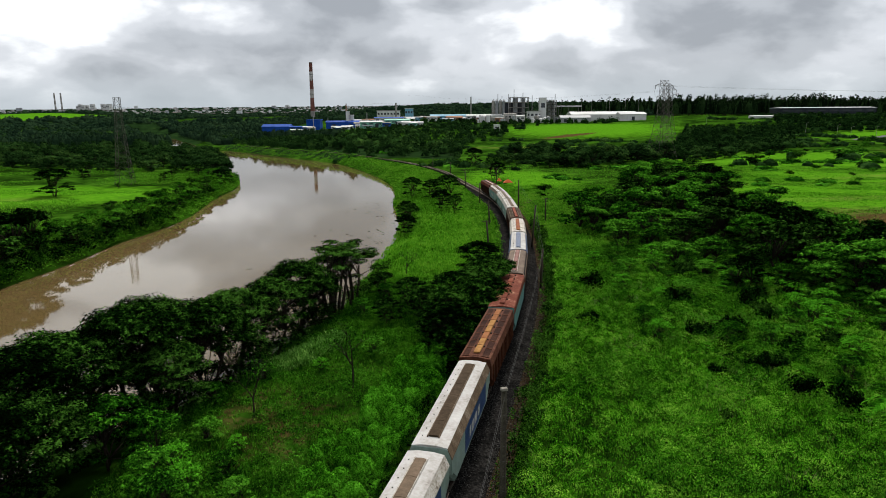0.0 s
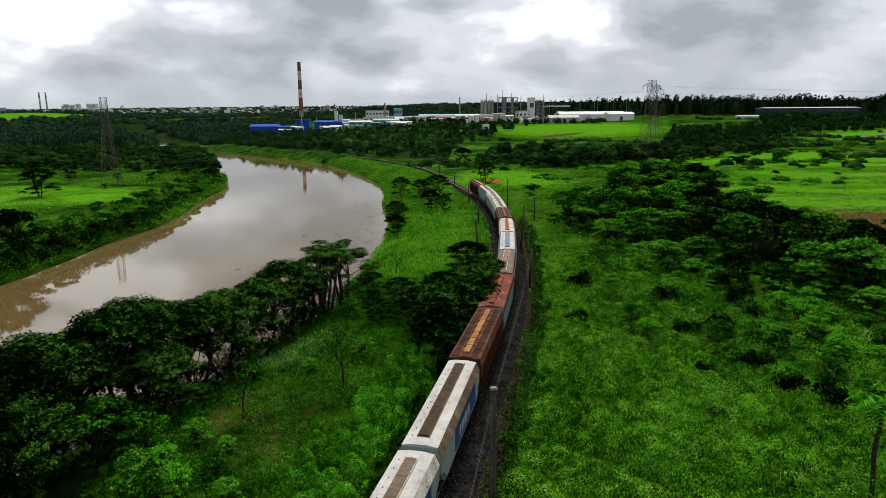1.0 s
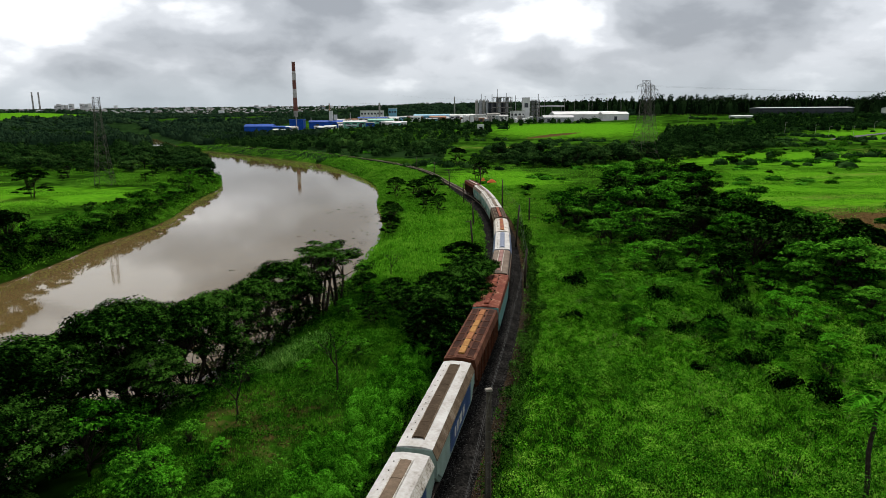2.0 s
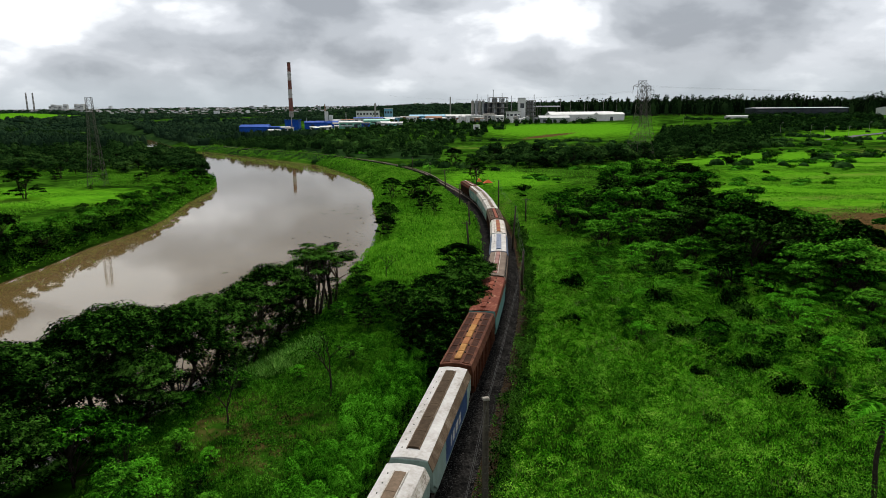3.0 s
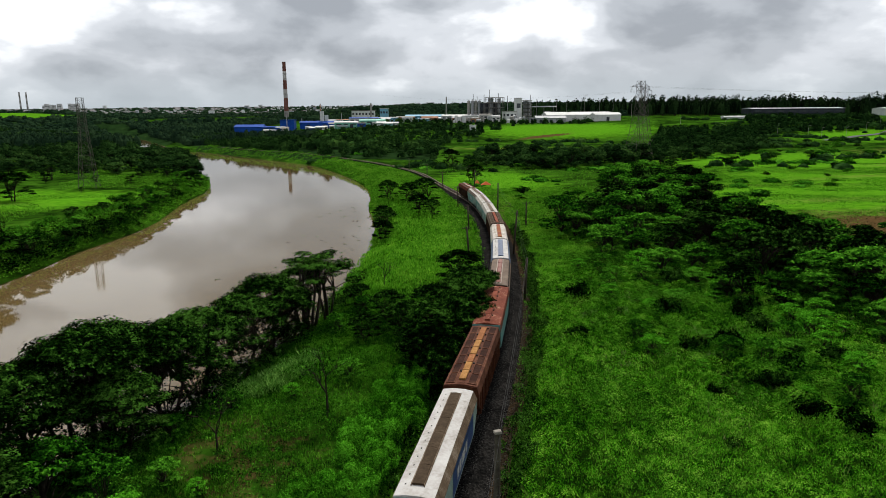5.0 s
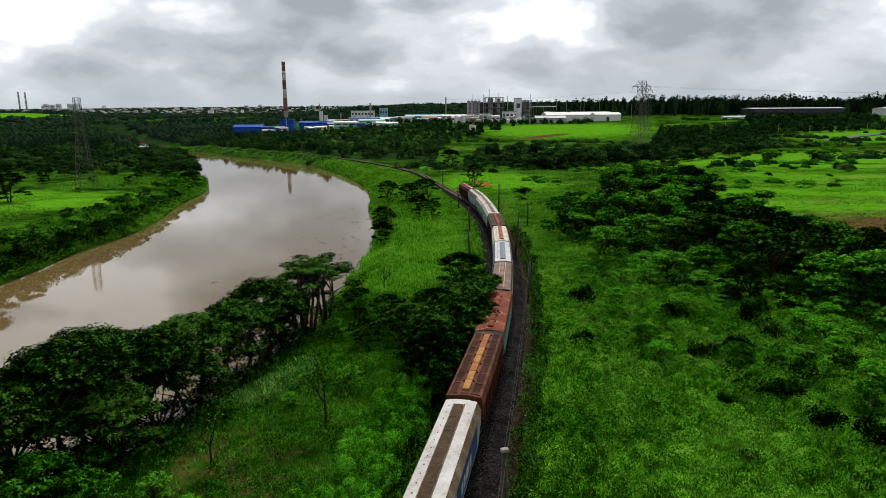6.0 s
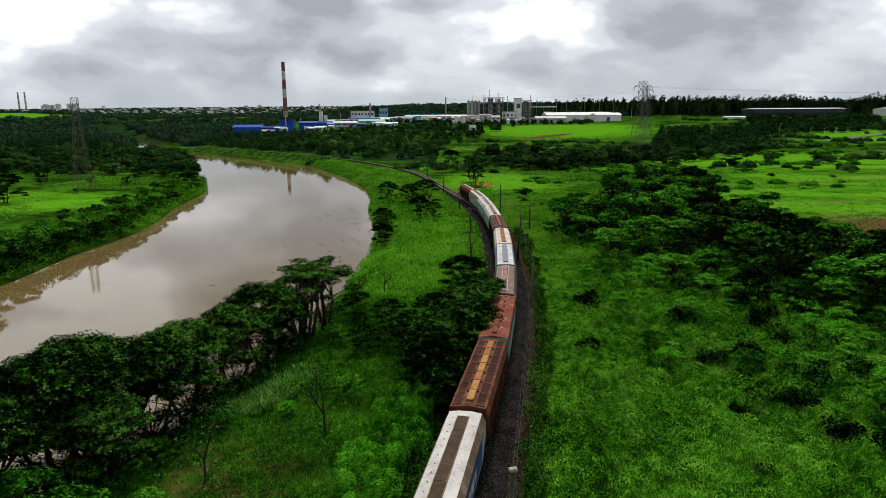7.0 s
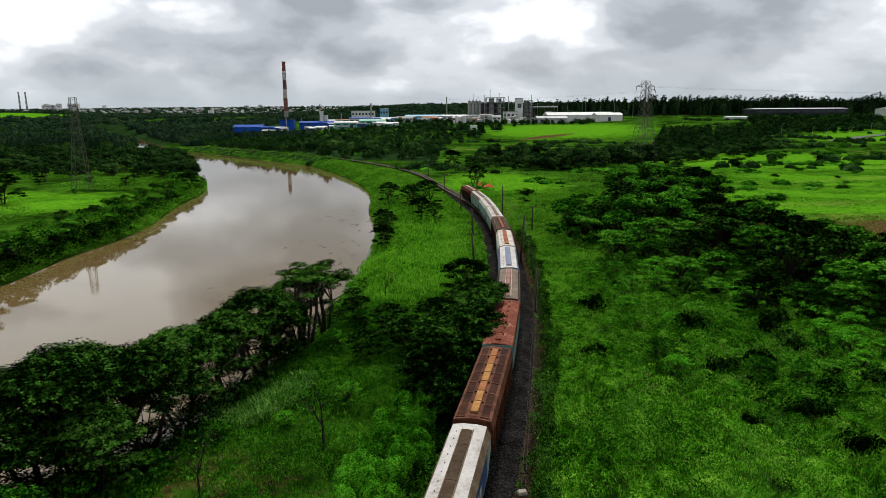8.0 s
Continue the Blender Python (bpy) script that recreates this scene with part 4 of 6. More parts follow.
for x, y, s in ((-19.6, 43.2, 0.62), (-18.2, 41.0, 0.55), (-20.6, 40.0, 0.6), (-12.5, 62.5, 0.4), (-16.2, 46.5, 0.35)):
    young.put(x, y, s, which=1)
# dark trees against the train
for x, y, s in ((2.0, 62, 0.85), (0.8, 67, 0.95), (4.2, 72, 0.95), (1.0, 74, 1.0), (4.6, 75.5, 1.1), (5.6, 81.5, 1.15), (6.4, 87, 1.15), (5.2, 79, 0.95), (1.5, 82, 0.95), (-0.6, 71, 0.8), (-2.0, 79, 0.8), (4.5, 88, 0.85), (-4.5, 85, 0.7), (5.6, 101, 1.0), (-9, 92, 0.6), (-7, 78, 0.55)):
    dark_trees.put(x, y, s)

zrng = np.random.default_rng(8)
THICKET = [(32, 160), (60, 205), (70, 255), (100, 262), (96, 226), (77, 161), (73, 128), (67, 97), (55, 74), (49.6, 79), (42.6, 87), (38, 99.6), (34, 116), (29.4, 138)]


def scatter(poly, gap, tries=5000):
    """Random places in a polygon, no two nearer than gap."""
    P = np.array(poly, float)
    lo, hi = P.min(0), P.max(0)
    q = zrng.uniform(lo, hi, (tries, 2))
    inn, _ = inside_and_edge(q[:, 0], q[:, 1], P)
    kept = []
    for x, y in q[inn]:
        if all((x - a) ** 2 + (y - b) ** 2 > gap * gap for a, b in kept):
            kept.append((float(x), float(y)))
    return kept


for x, y in scatter(THICKET, 5.5, 9000):
    (thicket if y < 125 else thicket_far).put(x, y, zrng.uniform(0.5, 1.2) * (1.1 if y > 115 else 0.78))


def grove(kind, poly, gap, lo, hi, tall=1.0):
    for x, y in scatter(poly, gap):
        kind.put(x, y, zrng.uniform(lo, hi), tall=tall * zrng.uniform(0.85, 1.15))


# meadow shrubs on the near side of the thicket, in loose drifts
def drift(kind, poly, gap, lo, hi, bare, seed):
    for x, y in scatter(poly, gap):
        d = float(vnoise(x, y, 11, seed))
        if d > bare:
            kind.put(x, y, lo + (hi - lo) * min(1, (d - bare) * 2.2) * zrng.uniform(0.6, 1.2), tall=zrng.uniform(0.7, 1.3))


drift(shrubs, [(25, 60), (45, 46), (62, 60), (52, 78), (40, 92), (33, 120), (28, 128), (28, 90)], 2.4, 0.45, 1.4, 0.40, 23)
drift(shrubs, [(33, 120), (24, 150), (32, 205), (52, 240), (34, 240), (24, 150)], 3.8, 0.5, 1.5, 0.55, 24)
drift(shrubs, [(12, 45), (45, 40), (26, 85), (16, 95)], 3.4, 0.35, 0.95, 0.55, 25)
for x, y, s in ((21.3, 89.5, 1.2), (17.5, 75, 0.9), (30.8, 83.2, 1.2), (28.9, 70.2, 1.0), (33.2, 71.2, 1.0), (32.6, 60.5, 1.0), (31.2, 61, 0.8), (32.5, 54.5, 1.0), (34.8, 52, 1.1), (40.2, 82, 1.3), (39.6, 76, 1.2), (26.7, 59.8, 0.6), (37.3, 97.5, 1.3), (41.6, 66, 1.1), (19.8, 60, 0.5), (24, 50.5, 0.5), (36.4, 64.5, 0.9), (30.5, 66.5, 0.7)):
    shrubs.put(x, y, s * 1.25, which=0 if s < 1.05 else 4, tall=1.25)
for x, y, s in ((35.5, 105, 0.8), (39.3, 103, 0.9), (40.7, 97.6, 0.9), (44.3, 95.7, 1.0), (45.2, 90.2, 0.9), (44.7, 79.4, 0.8), (37.5, 100.5, 0.7), (42.5, 93, 0.8), (47.5, 86, 0.9), (50, 82, 0.8), (48, 78, 0.7)):
    young.put(x, y, s, which=1)
for x, y in scatter([(24, 66), (45, 48), (62, 60), (54, 76), (42, 92), (34, 120), (27, 128), (25, 95)], 3.6):
    if vnoise(x, y, 10, 29) > 0.38:
        young.put(x, y, zrng.uniform(0.35, 0.95))
for x, y, s in ((57, 84, 1.35), (63, 91, 1.4), (52, 98, 1.3), (55, 90, 1.1), (57, 82, 0.9), (60, 112, 1.3), (70, 104, 1.2), (60, 102, 1.35), (64, 97, 1.2), (67, 110, 1.25), (66, 118, 1.2), (55, 112, 1.2), (82, 200, 1.4), (75, 206, 1.3), (78, 190, 1.2), (72, 215, 1.2), (88, 212, 1.2), (63, 150, 1.2), (68, 140, 1.2)):
    (thicket if y < 125 else thicket_far).put(x, y, s, which=(0, 4, 3)[int(x + y) % 3] if y > 125 else (0, 2, 5, 3)[int(x + y) % 4])
# left bank of the river
grove(shrubs, [(-76, 108), (-76, 147), (-74, 178), (-81, 224), (-87, 276), (-97, 276), (-94, 224), (-90, 178), (-94, 147), (-98, 108)], 5.0, 0.9, 2.0)
grove(thicket_far, [(-77, 100), (-77, 147), (-75, 178), (-82, 224), (-88, 285), (-100, 290), (-92, 224), (-86, 178), (-92, 147), (-94, 100)], 7.5, 0.32, 0.62)
grove(thicket_far, [(-96, 95), (-98, 135), (-112, 150), (-135, 120), (-115, 90)], 8.5, 0.5, 0.8)
for x, y, s in ((-86, 122, 1.2), (-82, 127, 1.2), (-90, 117, 1.1), (-79, 111, 1.2), (-80, 119, 1.25), (-92, 124, 0.9), (-84, 113, 1.2), (-77, 133, 0.75), (-77, 104, 1.1), (-80, 98, 1.1), (-76.5, 146, 0.6), (-75.5, 160, 0.6), (-77, 188, 0.55), (-80, 205, 0.6)):
    thicket_far.put(x, y, s, which=(0, 3)[int(y) % 2])
for x, y, s in ((-128, 268, 0.5), (-112, 262, 0.5), (-118, 284, 0.65), (-98, 272, 0.6), (-150, 272, 0.6), (-108, 288, 0.7), (-90, 262, 0.7), (-139, 240, 0.3), (-118, 236, 0.3)):
    thicket_far.put(x, y, s, which=(0, 1, 3)[int(x) % 3])
grove(far_trees, [(-88, 270), (-120, 362), (-150, 440), (-165, 430), (-150, 380), (-110, 300)], 8, 0.6, 1.0)
grove(far_trees, [(-110, 300), (-150, 300), (-215, 320), (-340, 390), (-330, 470), (-200, 470), (-150, 430)], 10, 0.7, 1.1)
# clumps of the plain
grove(far_trees, [(26, 345), (43, 322), (69, 312), (85, 380), (58, 400), (31, 390)], 7, 0.35, 1.2)
grove(far_trees, [(72, 312), (128, 338), (125, 360), (80, 350)], 8, 0.5, 1.45)
grove(far_trees, [(135, 345), (223, 422), (184, 460), (150, 420)], 9, 0.45, 1.1)
grove(shrubs, [(130, 300), (240, 330), (330, 500), (230, 430)], 17, 1.2, 3.0)
grove(shrubs, [(120, 200), (260, 330), (150, 290)], 22, 1.0, 2.2)


def wood(name, label, polys, lo, hi, spread, leaves, size, mat, seed, slim=False):
    """A wood seen from afar, all its trees in one mesh of trunks and leaf sprays; tall and low stands alternate."""
    g = np.random.default_rng(seed)
    trunks, pts, outs, sz, cores = Shape(), [], [], [], []
    for poly, gap in polys:
        spots = scatter(poly, gap)
        clear = inside_and_edge([q[0] for q in spots], [q[1] for q in spots], river_line)[1] > 15
        for (x, y), free in zip(spots, clear):
            if not free or g.random() > 0.25 + 0.9 * float(vnoise(x, y, 17, seed + 2)):
                continue
            z, tall = land_at(x, y), float(vnoise(x, y, 34, seed + 1))
            h = lo + (hi - lo) * min(1.0, max(0.0, 0.75 * tall + 0.45 * g.random() - 0.1))
            trunks.tube([(x, y, z - 0.5), (x, y, z + h * 0.7)], [0.018 * h, 0.006 * h], 5)
            rc = spread * h * (0.55 + 1.2 * g.random() ** 2)
            cores.append(((x, y, z + h * (0.30 if slim else 0.34)), (rc * (0.62 if slim else 0.8), rc * (0.62 if slim else 0.8), h * (0.50 if slim else 0.42))))
            k = 9 if slim else 8
            for b in range(k):
                up = 0.12 + 0.80 * (b + g.random()) / k if slim else 0.20 + 0.58 * (b + g.random()) / k
                a, f = 2.4 * b + g.uniform(-0.5, 0.5), rc * (g.uniform(0.1, 0.35) * (1.3 - up) if slim else g.uniform(0.30, 0.70) * math.sqrt(max(0.15, 1.2 - 1.3 * up)))
                r = rc * g.uniform(0.38, 0.62) * ((1.25 - 0.75 * up) if slim else 1.0)
                p, d = blob_points(g, (x + math.cos(a) * f, y + math.sin(a) * f, z + h * up), (r, r, r * (1.3 if slim else 0.75)), leaves // k, 0.55)
                pts.append(p)
                outs.append(d * 0.9)
                sz.append(size * g.uniform(0.6, 1.4, len(p)))
    tagged(new(name + "_trunks", trunks.mesh(name + "_trunks", m_bark)), "pale trunks of " + label, "woods", kind="stuff")
    tagged(new(name, leaf_mesh(name, np.concatenate(pts), np.concatenate(sz), mat, seed, 0.5, 0.7, np.concatenate(outs), 0.5, cores)), label, "woods", kind="stuff")


wood("riverside_wood", "dark dense wood along the river", [
    (WOODS_A, 5.2),
    (WOODS_B, 6.2),
    ([(-200, 345), (-330, 400), (-400, 560), (-300, 540)], 12),
    ([(-100, 665), (15, 480), (40, 560), (-30, 680), (-200, 740)], 11)], 3.2, 9.5, 0.62, 120, 1.2, m_leaf_far, 31)
wood("plain_wood", "dark scrubby wood on the plain below the works", [
    ([(150, 430), (223, 422), (335, 620), (232, 626)], 5.2),
    ([(300, 580), (440, 600), (560, 800), (400, 800)], 6.5),
    ([(40, 560), (110, 745), (-10, 800), (-60, 690)], 14),
    ([(10, 800), (200, 780), (215, 815), (20, 850)], 11),
    ([(-70, 900), (30, 880), (55, 925), (-120, 965)], 9)], 3.2, 9.0, 0.66, 130, 1.3, m_leaf_far, 33)
wood("eucalyptus_belt", "tall dark eucalyptus belt along the horizon", [
    ([(330, 1080), (400, 960), (560, 905), (720, 905), (900, 1100), (560, 1150)], 8.0),
    ([(360, 905), (405, 880), (425, 900), (390, 960)], 8.5),
    ([(556, 770), (600, 750), (700, 830), (640, 860)], 8),
    ([(180, 1350), (330, 1100), (560, 1150), (500, 1500)], 14)], 15, 36, 0.25, 150, 2.1, m_leaf_euc, 35, True)
# single trees of the plain
thicket.put(-127.5, 213, 1.6, which=0, tall=0.85)
umbrellas.put(-154, 284, 0.6)
for x, y, s in ((-0.5, 171, 0.5), (1.3, 189, 0.75), (20.4, 261, 0.75), (16, 333, 0.8), (22.2, 262, 0.6), (-8.3, 156, 0.55), (-9.5, 205, 0.6), (-3, 196, 0.6), (-8.5, 148, 0.45), (-9.5, 170, 0.5), (3, 168, 0.42)):
    dark_trees.put(x, y, s * 1.55, tall=1.25)
for nm, lab, seed, h, lv, x, y in (("half_bare_tree", "small half-bare tree with thin green foliage", 5, 6.5, 260, -8.8, 58), ("bare_tree", "small leafless grey tree in the grass", 6, 4.6, 0, -5.9, 101), ("half_bare_tree", "crooked sapling with sparse leaves", 9, 5.0, 160, -16.5, 52)):
    bare_tree(nm, lab, seed, h, lv).matrix_basis = pose(x, y, land_at(x, y))



def palm(x, y, height, seed):
    g = np.random.default_rng(seed)
    p = tagged(new("palm"), "slim palm with drooping green fronds in the meadow", "palm")
    p.matrix_basis = pose(x, y, land_at(x, y))
    t = Shape()
    t.tube([(0.02 * k * math.sin(k), 0.03 * k, -0.3 + (height + 0.3) * k / 10) for k in range(11)], [0.17 - 0.005 * k + 0.012 * (k % 2) for k in range(11)], 9)
    part("trunk", t.mesh("trunk", m_bark), p, "ringed dark palm trunk")
    for k in range(15):
        a, up, length = 6.283 * k / 15 + g.uniform(-0.2, 0.2), g.uniform(0.1, 1.0), g.uniform(1.9, 2.7)
        v, f = [], []
        for i in range(14):
            s = i / 13
            r, z = length * s * (1 - 0.15 * s), height + up * length * s * 0.9 - 1.9 * s * s * (1.2 - 0.5 * up)
            c = Vector((math.cos(a) * r, math.sin(a) * r + 0.3, z))
            side = Vector((-math.sin(a), math.cos(a), 0))
            along = Vector((math.cos(a), math.sin(a), -0.4))
            w = 0.62 * math.sin(math.pi * (0.12 + 0.85 * s))
            for q in (-1, 1):
                n = len(v)
                v += [c, c + along * 0.09, c + side * q * w + along * 0.30 - Vector((0, 0, 0.22 * w)), c + side * q * w * 0.5 + along * 0.08]
                f.append((n, n + 1, n + 2, n + 3))
        part("frond", mesh_of("frond", [tuple(u) for u in v], f, m_leaf_bright if k % 3 else m_leaf), p, "feathered frond")


palm(29.0, 38.3, 7.4, 3)


# ---- grass ----
def grass(name, label, n, region, lo, hi, mat, seed, blades=4, width=0.09, lean=0.35, keep=None):
    """Tufts of pointed blades in a region of the plan, as one object."""
    g = np.random.default_rng(seed)
    x = g.uniform(region[0], region[1], n)
    y = g.uniform(region[2], region[3], n)
    ok = np.ones(n, bool)
    ok &= (track_gap(x, y) > 4.7) | (track_gap(x, y) < -2.6)
    inn, edge = inside_and_edge(x, y, river_line)
    ok &= ~inn & (edge > 0.5)
    if keep is not None:
        ok &= keep(x, y, g)
    x, y = x[ok], y[ok]
    z = land(x, y)
    m = len(x) * blades
    X, Y, Z = np.repeat(x, blades) + g.normal(0, 0.12, m), np.repeat(y, blades) + g.normal(0, 0.12, m), np.repeat(z, blades)
    clump = 0.35 + 0.75 * vnoise(X, Y, 2.6, seed) + 0.45 * vnoise(X, Y, 0.9, seed + 1)
    h = g.uniform(lo, hi, m) * clump
    a = g.uniform(0, 6.283, m)
    l = h * g.uniform(0.1, lean * 2, m)
    w = width * g.uniform(0.6, 1.4, m) * (0.6 + 0.6 * h)
    dx, dy = np.cos(a), np.sin(a)
    V = np.stack([np.stack([X - dy * w, Y + dx * w, Z + 0.15 * h], -1), np.stack([X + dy * w, Y - dx * w, Z + 0.15 * h], -1), np.stack([X + dx * l, Y + dy * l, Z + h], -1)], 1).reshape(-1, 3)
    F = np.arange(3 * m).reshape(-1, 3)
    return tagged(new(name, mesh_of(name, V.tolist(), F.tolist(), mat)), label, "grass", kind="stuff")


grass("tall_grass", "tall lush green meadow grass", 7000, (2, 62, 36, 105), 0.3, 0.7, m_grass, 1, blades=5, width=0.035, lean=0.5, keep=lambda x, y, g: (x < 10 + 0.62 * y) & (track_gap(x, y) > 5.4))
grass("tall_grass", "tall green meadow grass farther along the track", 50000, (10, 190, 100, 330), 0.15, 0.4, m_leaf_lush, 2, blades=2, width=0.14, keep=lambda x, y, g: (x < 10 + 0.62 * y) & (g.random(len(x)) < 0.35 + 60 / y))
grass("tall_grass", "lush grass and weeds between river and track", 22000, (-24, 8, 36, 100), 0.15, 0.45, m_grass_low, 3, blades=7, width=0.04, lean=0.45, keep=lambda x, y, g: (patch(x, y, -15, 55, 7, 14, 25) < 0.6) | (g.random(len(x)) < 0.3))
grass("tall_grass", "bright grass on the river's inner bank", 45000, (-60, 16, 98, 380), 0.2, 0.5, m_grass, 4, blades=3, width=0.10, keep=lambda x, y, g: (track_gap(x, y) < -2.6) & (track_gap(x, y) > -40))

grass("reed_bed", "pale green reeds beside the river trees", 11000, (-20, -9.5, 58, 77), 0.5, 1.0, m_reed, 7, blades=3, width=0.075, lean=0.6, keep=lambda x, y, g: patch(x, y, -14.8, 66.5, 2.6, 7.0, -30) > 0.5 + 0.4 * vnoise(x, y, 2, 44))


def scrub(name, label, n, region, high, size, mat, seed, keep, lump=3.0, up=0.8):
    """Low leafy growth: leaf sprays over a lumpy height, as one object."""
    g = np.random.default_rng(seed)
    x, y = g.uniform(region[0], region[1], n), g.uniform(region[2], region[3], n)
    ok = ((track_gap(x, y) > 3.3) | (track_gap(x, y) < -2.2)) & keep(x, y, g)
    x, y = x[ok], y[ok]
    ok = ~inside_and_edge(x, y, river_line)[0]
    x, y = x[ok], y[ok]
    top = high * (0.25 + 1.1 * vnoise(x, y, lump, seed) ** 1.5 + 0.25 * vnoise(x, y, lump * 0.35, seed + 1))
    z = land(x, y) + top * (1 - 0.6 * g.random(len(x)) ** 2)
    tagged(new(name, leaf_mesh(name, np.stack([x, y, z], -1), size * g.uniform(0.6, 1.4, len(x)), mat, seed, up, 0.5)), label, "undergrowth", kind="stuff")


def tussocks(name, label, n, region, cell, high, size, mat, seed, keep, blade=0.0, whole=False):
    """Rank growth in separate mounds, each a dome of leaf sprays or of upright blades, with hollows between them."""
    g = np.random.default_rng(seed)
    x, y = g.uniform(region[0], region[1], n), g.uniform(region[2], region[3], n)
    if not whole:
        ok = keep(x, y, g)
        x, y = x[ok], y[ok]
    jit = np.random.default_rng(seed + 1).random((64, 64, 3))
    best, bx, by, bh = np.full(len(x), 1e9), np.zeros(len(x)), np.zeros(len(x)), np.zeros(len(x))
    i0, j0 = np.floor(x / cell).astype(int), np.floor(y / cell).astype(int)
    for di in (-1, 0, 1):
        for dj in (-1, 0, 1):
            q = jit[(i0 + di) % 64, (j0 + dj) % 64]
            cx, cy = (i0 + di + 0.15 + 0.7 * q[:, 0]) * cell, (j0 + dj + 0.15 + 0.7 * q[:, 1]) * cell
            d = np.hypot(x - cx, y - cy) / (0.6 + 0.6 * q[:, 2])
            near = d < best
            best, bx, by, bh = np.where(near, d, best), np.where(near, cx, bx), np.where(near, cy, by), np.where(near, 0.55 + 0.75 * q[:, 2], bh)
    u = best / (0.70 * cell)
    ok = (u < 1.0) & (keep(bx, by, g) if whole else True)
    x, y, bx, by, bh, u = x[ok], y[ok], bx[ok], by[ok], bh[ok], u[ok]
    top = high * bh * np.sqrt(np.maximum(0.02, 1 - u * u))
    z = land(x, y) + top * (1 - (0.95 * g.random(len(x)) ** 1.3 if whole else 0.35 * g.random(len(x)) ** 2))
    if blade:
        m = len(x)
        a, tilt, w = g.uniform(0, 6.283, m), g.uniform(0.15, 0.75, m), blade * g.uniform(0.6, 1.4, m)
        long = size * g.uniform(0.6, 1.4, m)
        dx, dy = np.cos(a) * tilt + (x - bx) / cell * 0.35, np.sin(a) * tilt + (y - by) / cell * 0.35
        foot = z - 0.35 * long
        V = np.stack([np.stack([x - np.sin(a) * w, y + np.cos(a) * w, foot], -1), np.stack([x + np.sin(a) * w, y - np.cos(a) * w, foot], -1), np.stack([x + dx * long, y + dy * long, foot + long * (1.1 - 0.5 * tilt)], -1)], 1).reshape(-1, 3)
        tagged(new(name, mesh_of(name, V.tolist(), np.arange(3 * m).reshape(-1, 3).tolist(), mat)), label, "undergrowth", kind="stuff")
        return
    hearts = []
    if whole and cell > 5:
        _, first_ = np.unique(np.stack([bx, by], -1).round(3), axis=0, return_index=True)
        gz_ = land(bx[first_], by[first_])
        for q, zz in zip(first_, gz_):
            r = 0.7 * cell * (0.6 + 0.8 * (bh[q] - 0.55)) * 0.78
            hearts.append(((bx[q], by[q], zz + 0.1 * high), (r, r, 0.72 * high * bh[q])))
    out = np.stack([(x - bx) / cell * 1.6, (y - by) / cell * 1.6, 0.2 * np.ones(len(x))], -1)
    tagged(new(name, leaf_mesh(name, np.stack([x, y, z], -1), size * g.uniform(0.6, 1.4, len(x)), mat, seed, 0.45, 0.40, out * 1.6, 0.5, hearts)), label, "undergrowth", kind="stuff")


def edge_of(x, y):
    return inside_and_edge(x, y, river_line)[1]


tussocks("leafy_mound", "bright leafy weeds heaped beside the train", 230000, (-12, 4, 34, 70), 1.7, 1.9, 0.16, m_leaf_bright, 61, lambda x, y, g: (np.abs(track_gap(x, y) + 6.4) < 1.9 + vnoise(x, y, 4, 9) * 1.6) & (y < 66))
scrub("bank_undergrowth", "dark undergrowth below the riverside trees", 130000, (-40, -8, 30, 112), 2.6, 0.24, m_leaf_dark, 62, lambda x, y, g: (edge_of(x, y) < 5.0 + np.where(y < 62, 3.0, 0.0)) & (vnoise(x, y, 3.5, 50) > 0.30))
tussocks("grass_tufts", "small bright tufts of grass between river and track", 150000, (-24, 4, 36, 100), 1.1, 0.45, 0.26, m_grass_low, 80, lambda x, y, g: (track_gap(x, y) < -7) & ~inside_and_edge(x, y, river_line)[0] & (edge_of(x, y) > 3) & (vnoise(x, y, 3, 45) > 0.36), 0.03)
scrub("weeds", "low green weeds between river and track", 110000, (-24, 6, 36, 100), 1.1, 0.16, m_leaf, 63, lambda x, y, g: vnoise(x, y, 3, 10) > 0.44, 1.8)
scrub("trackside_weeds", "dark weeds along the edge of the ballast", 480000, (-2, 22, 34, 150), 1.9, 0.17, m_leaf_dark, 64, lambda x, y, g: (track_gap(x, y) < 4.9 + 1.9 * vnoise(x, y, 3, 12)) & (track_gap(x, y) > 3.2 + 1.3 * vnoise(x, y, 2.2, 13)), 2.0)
# near-black leaves along the wagons' left side stand in for the train's shade
scrub("trackside_weeds", "weeds coloured dark to give the shade beside the train", 60000, (-8, 14, 34, 110), 1.0, 0.24, m_leaf_dark, 65, lambda x, y, g: (track_gap(x, y) > -4.6) & (track_gap(x, y) < -2.2), 2.0)
scrub("thicket_floor", "green undergrowth between the thicket trees", 30000, (26, 110, 62, 230), 1.0, 0.5, m_leaf, 66, lambda x, y, g: inside_and_edge(x, y, THICKET)[0], 4.0)
meadow = lambda x, y, g: (x < 10 + 0.62 * y) & (track_gap(x, y) > 4.5 + 2.2 * vnoise(x, y, 2.6, 12))
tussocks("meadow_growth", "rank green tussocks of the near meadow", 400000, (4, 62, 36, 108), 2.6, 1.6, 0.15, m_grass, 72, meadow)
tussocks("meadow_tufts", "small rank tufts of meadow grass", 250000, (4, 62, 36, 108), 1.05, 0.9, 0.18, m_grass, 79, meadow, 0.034)
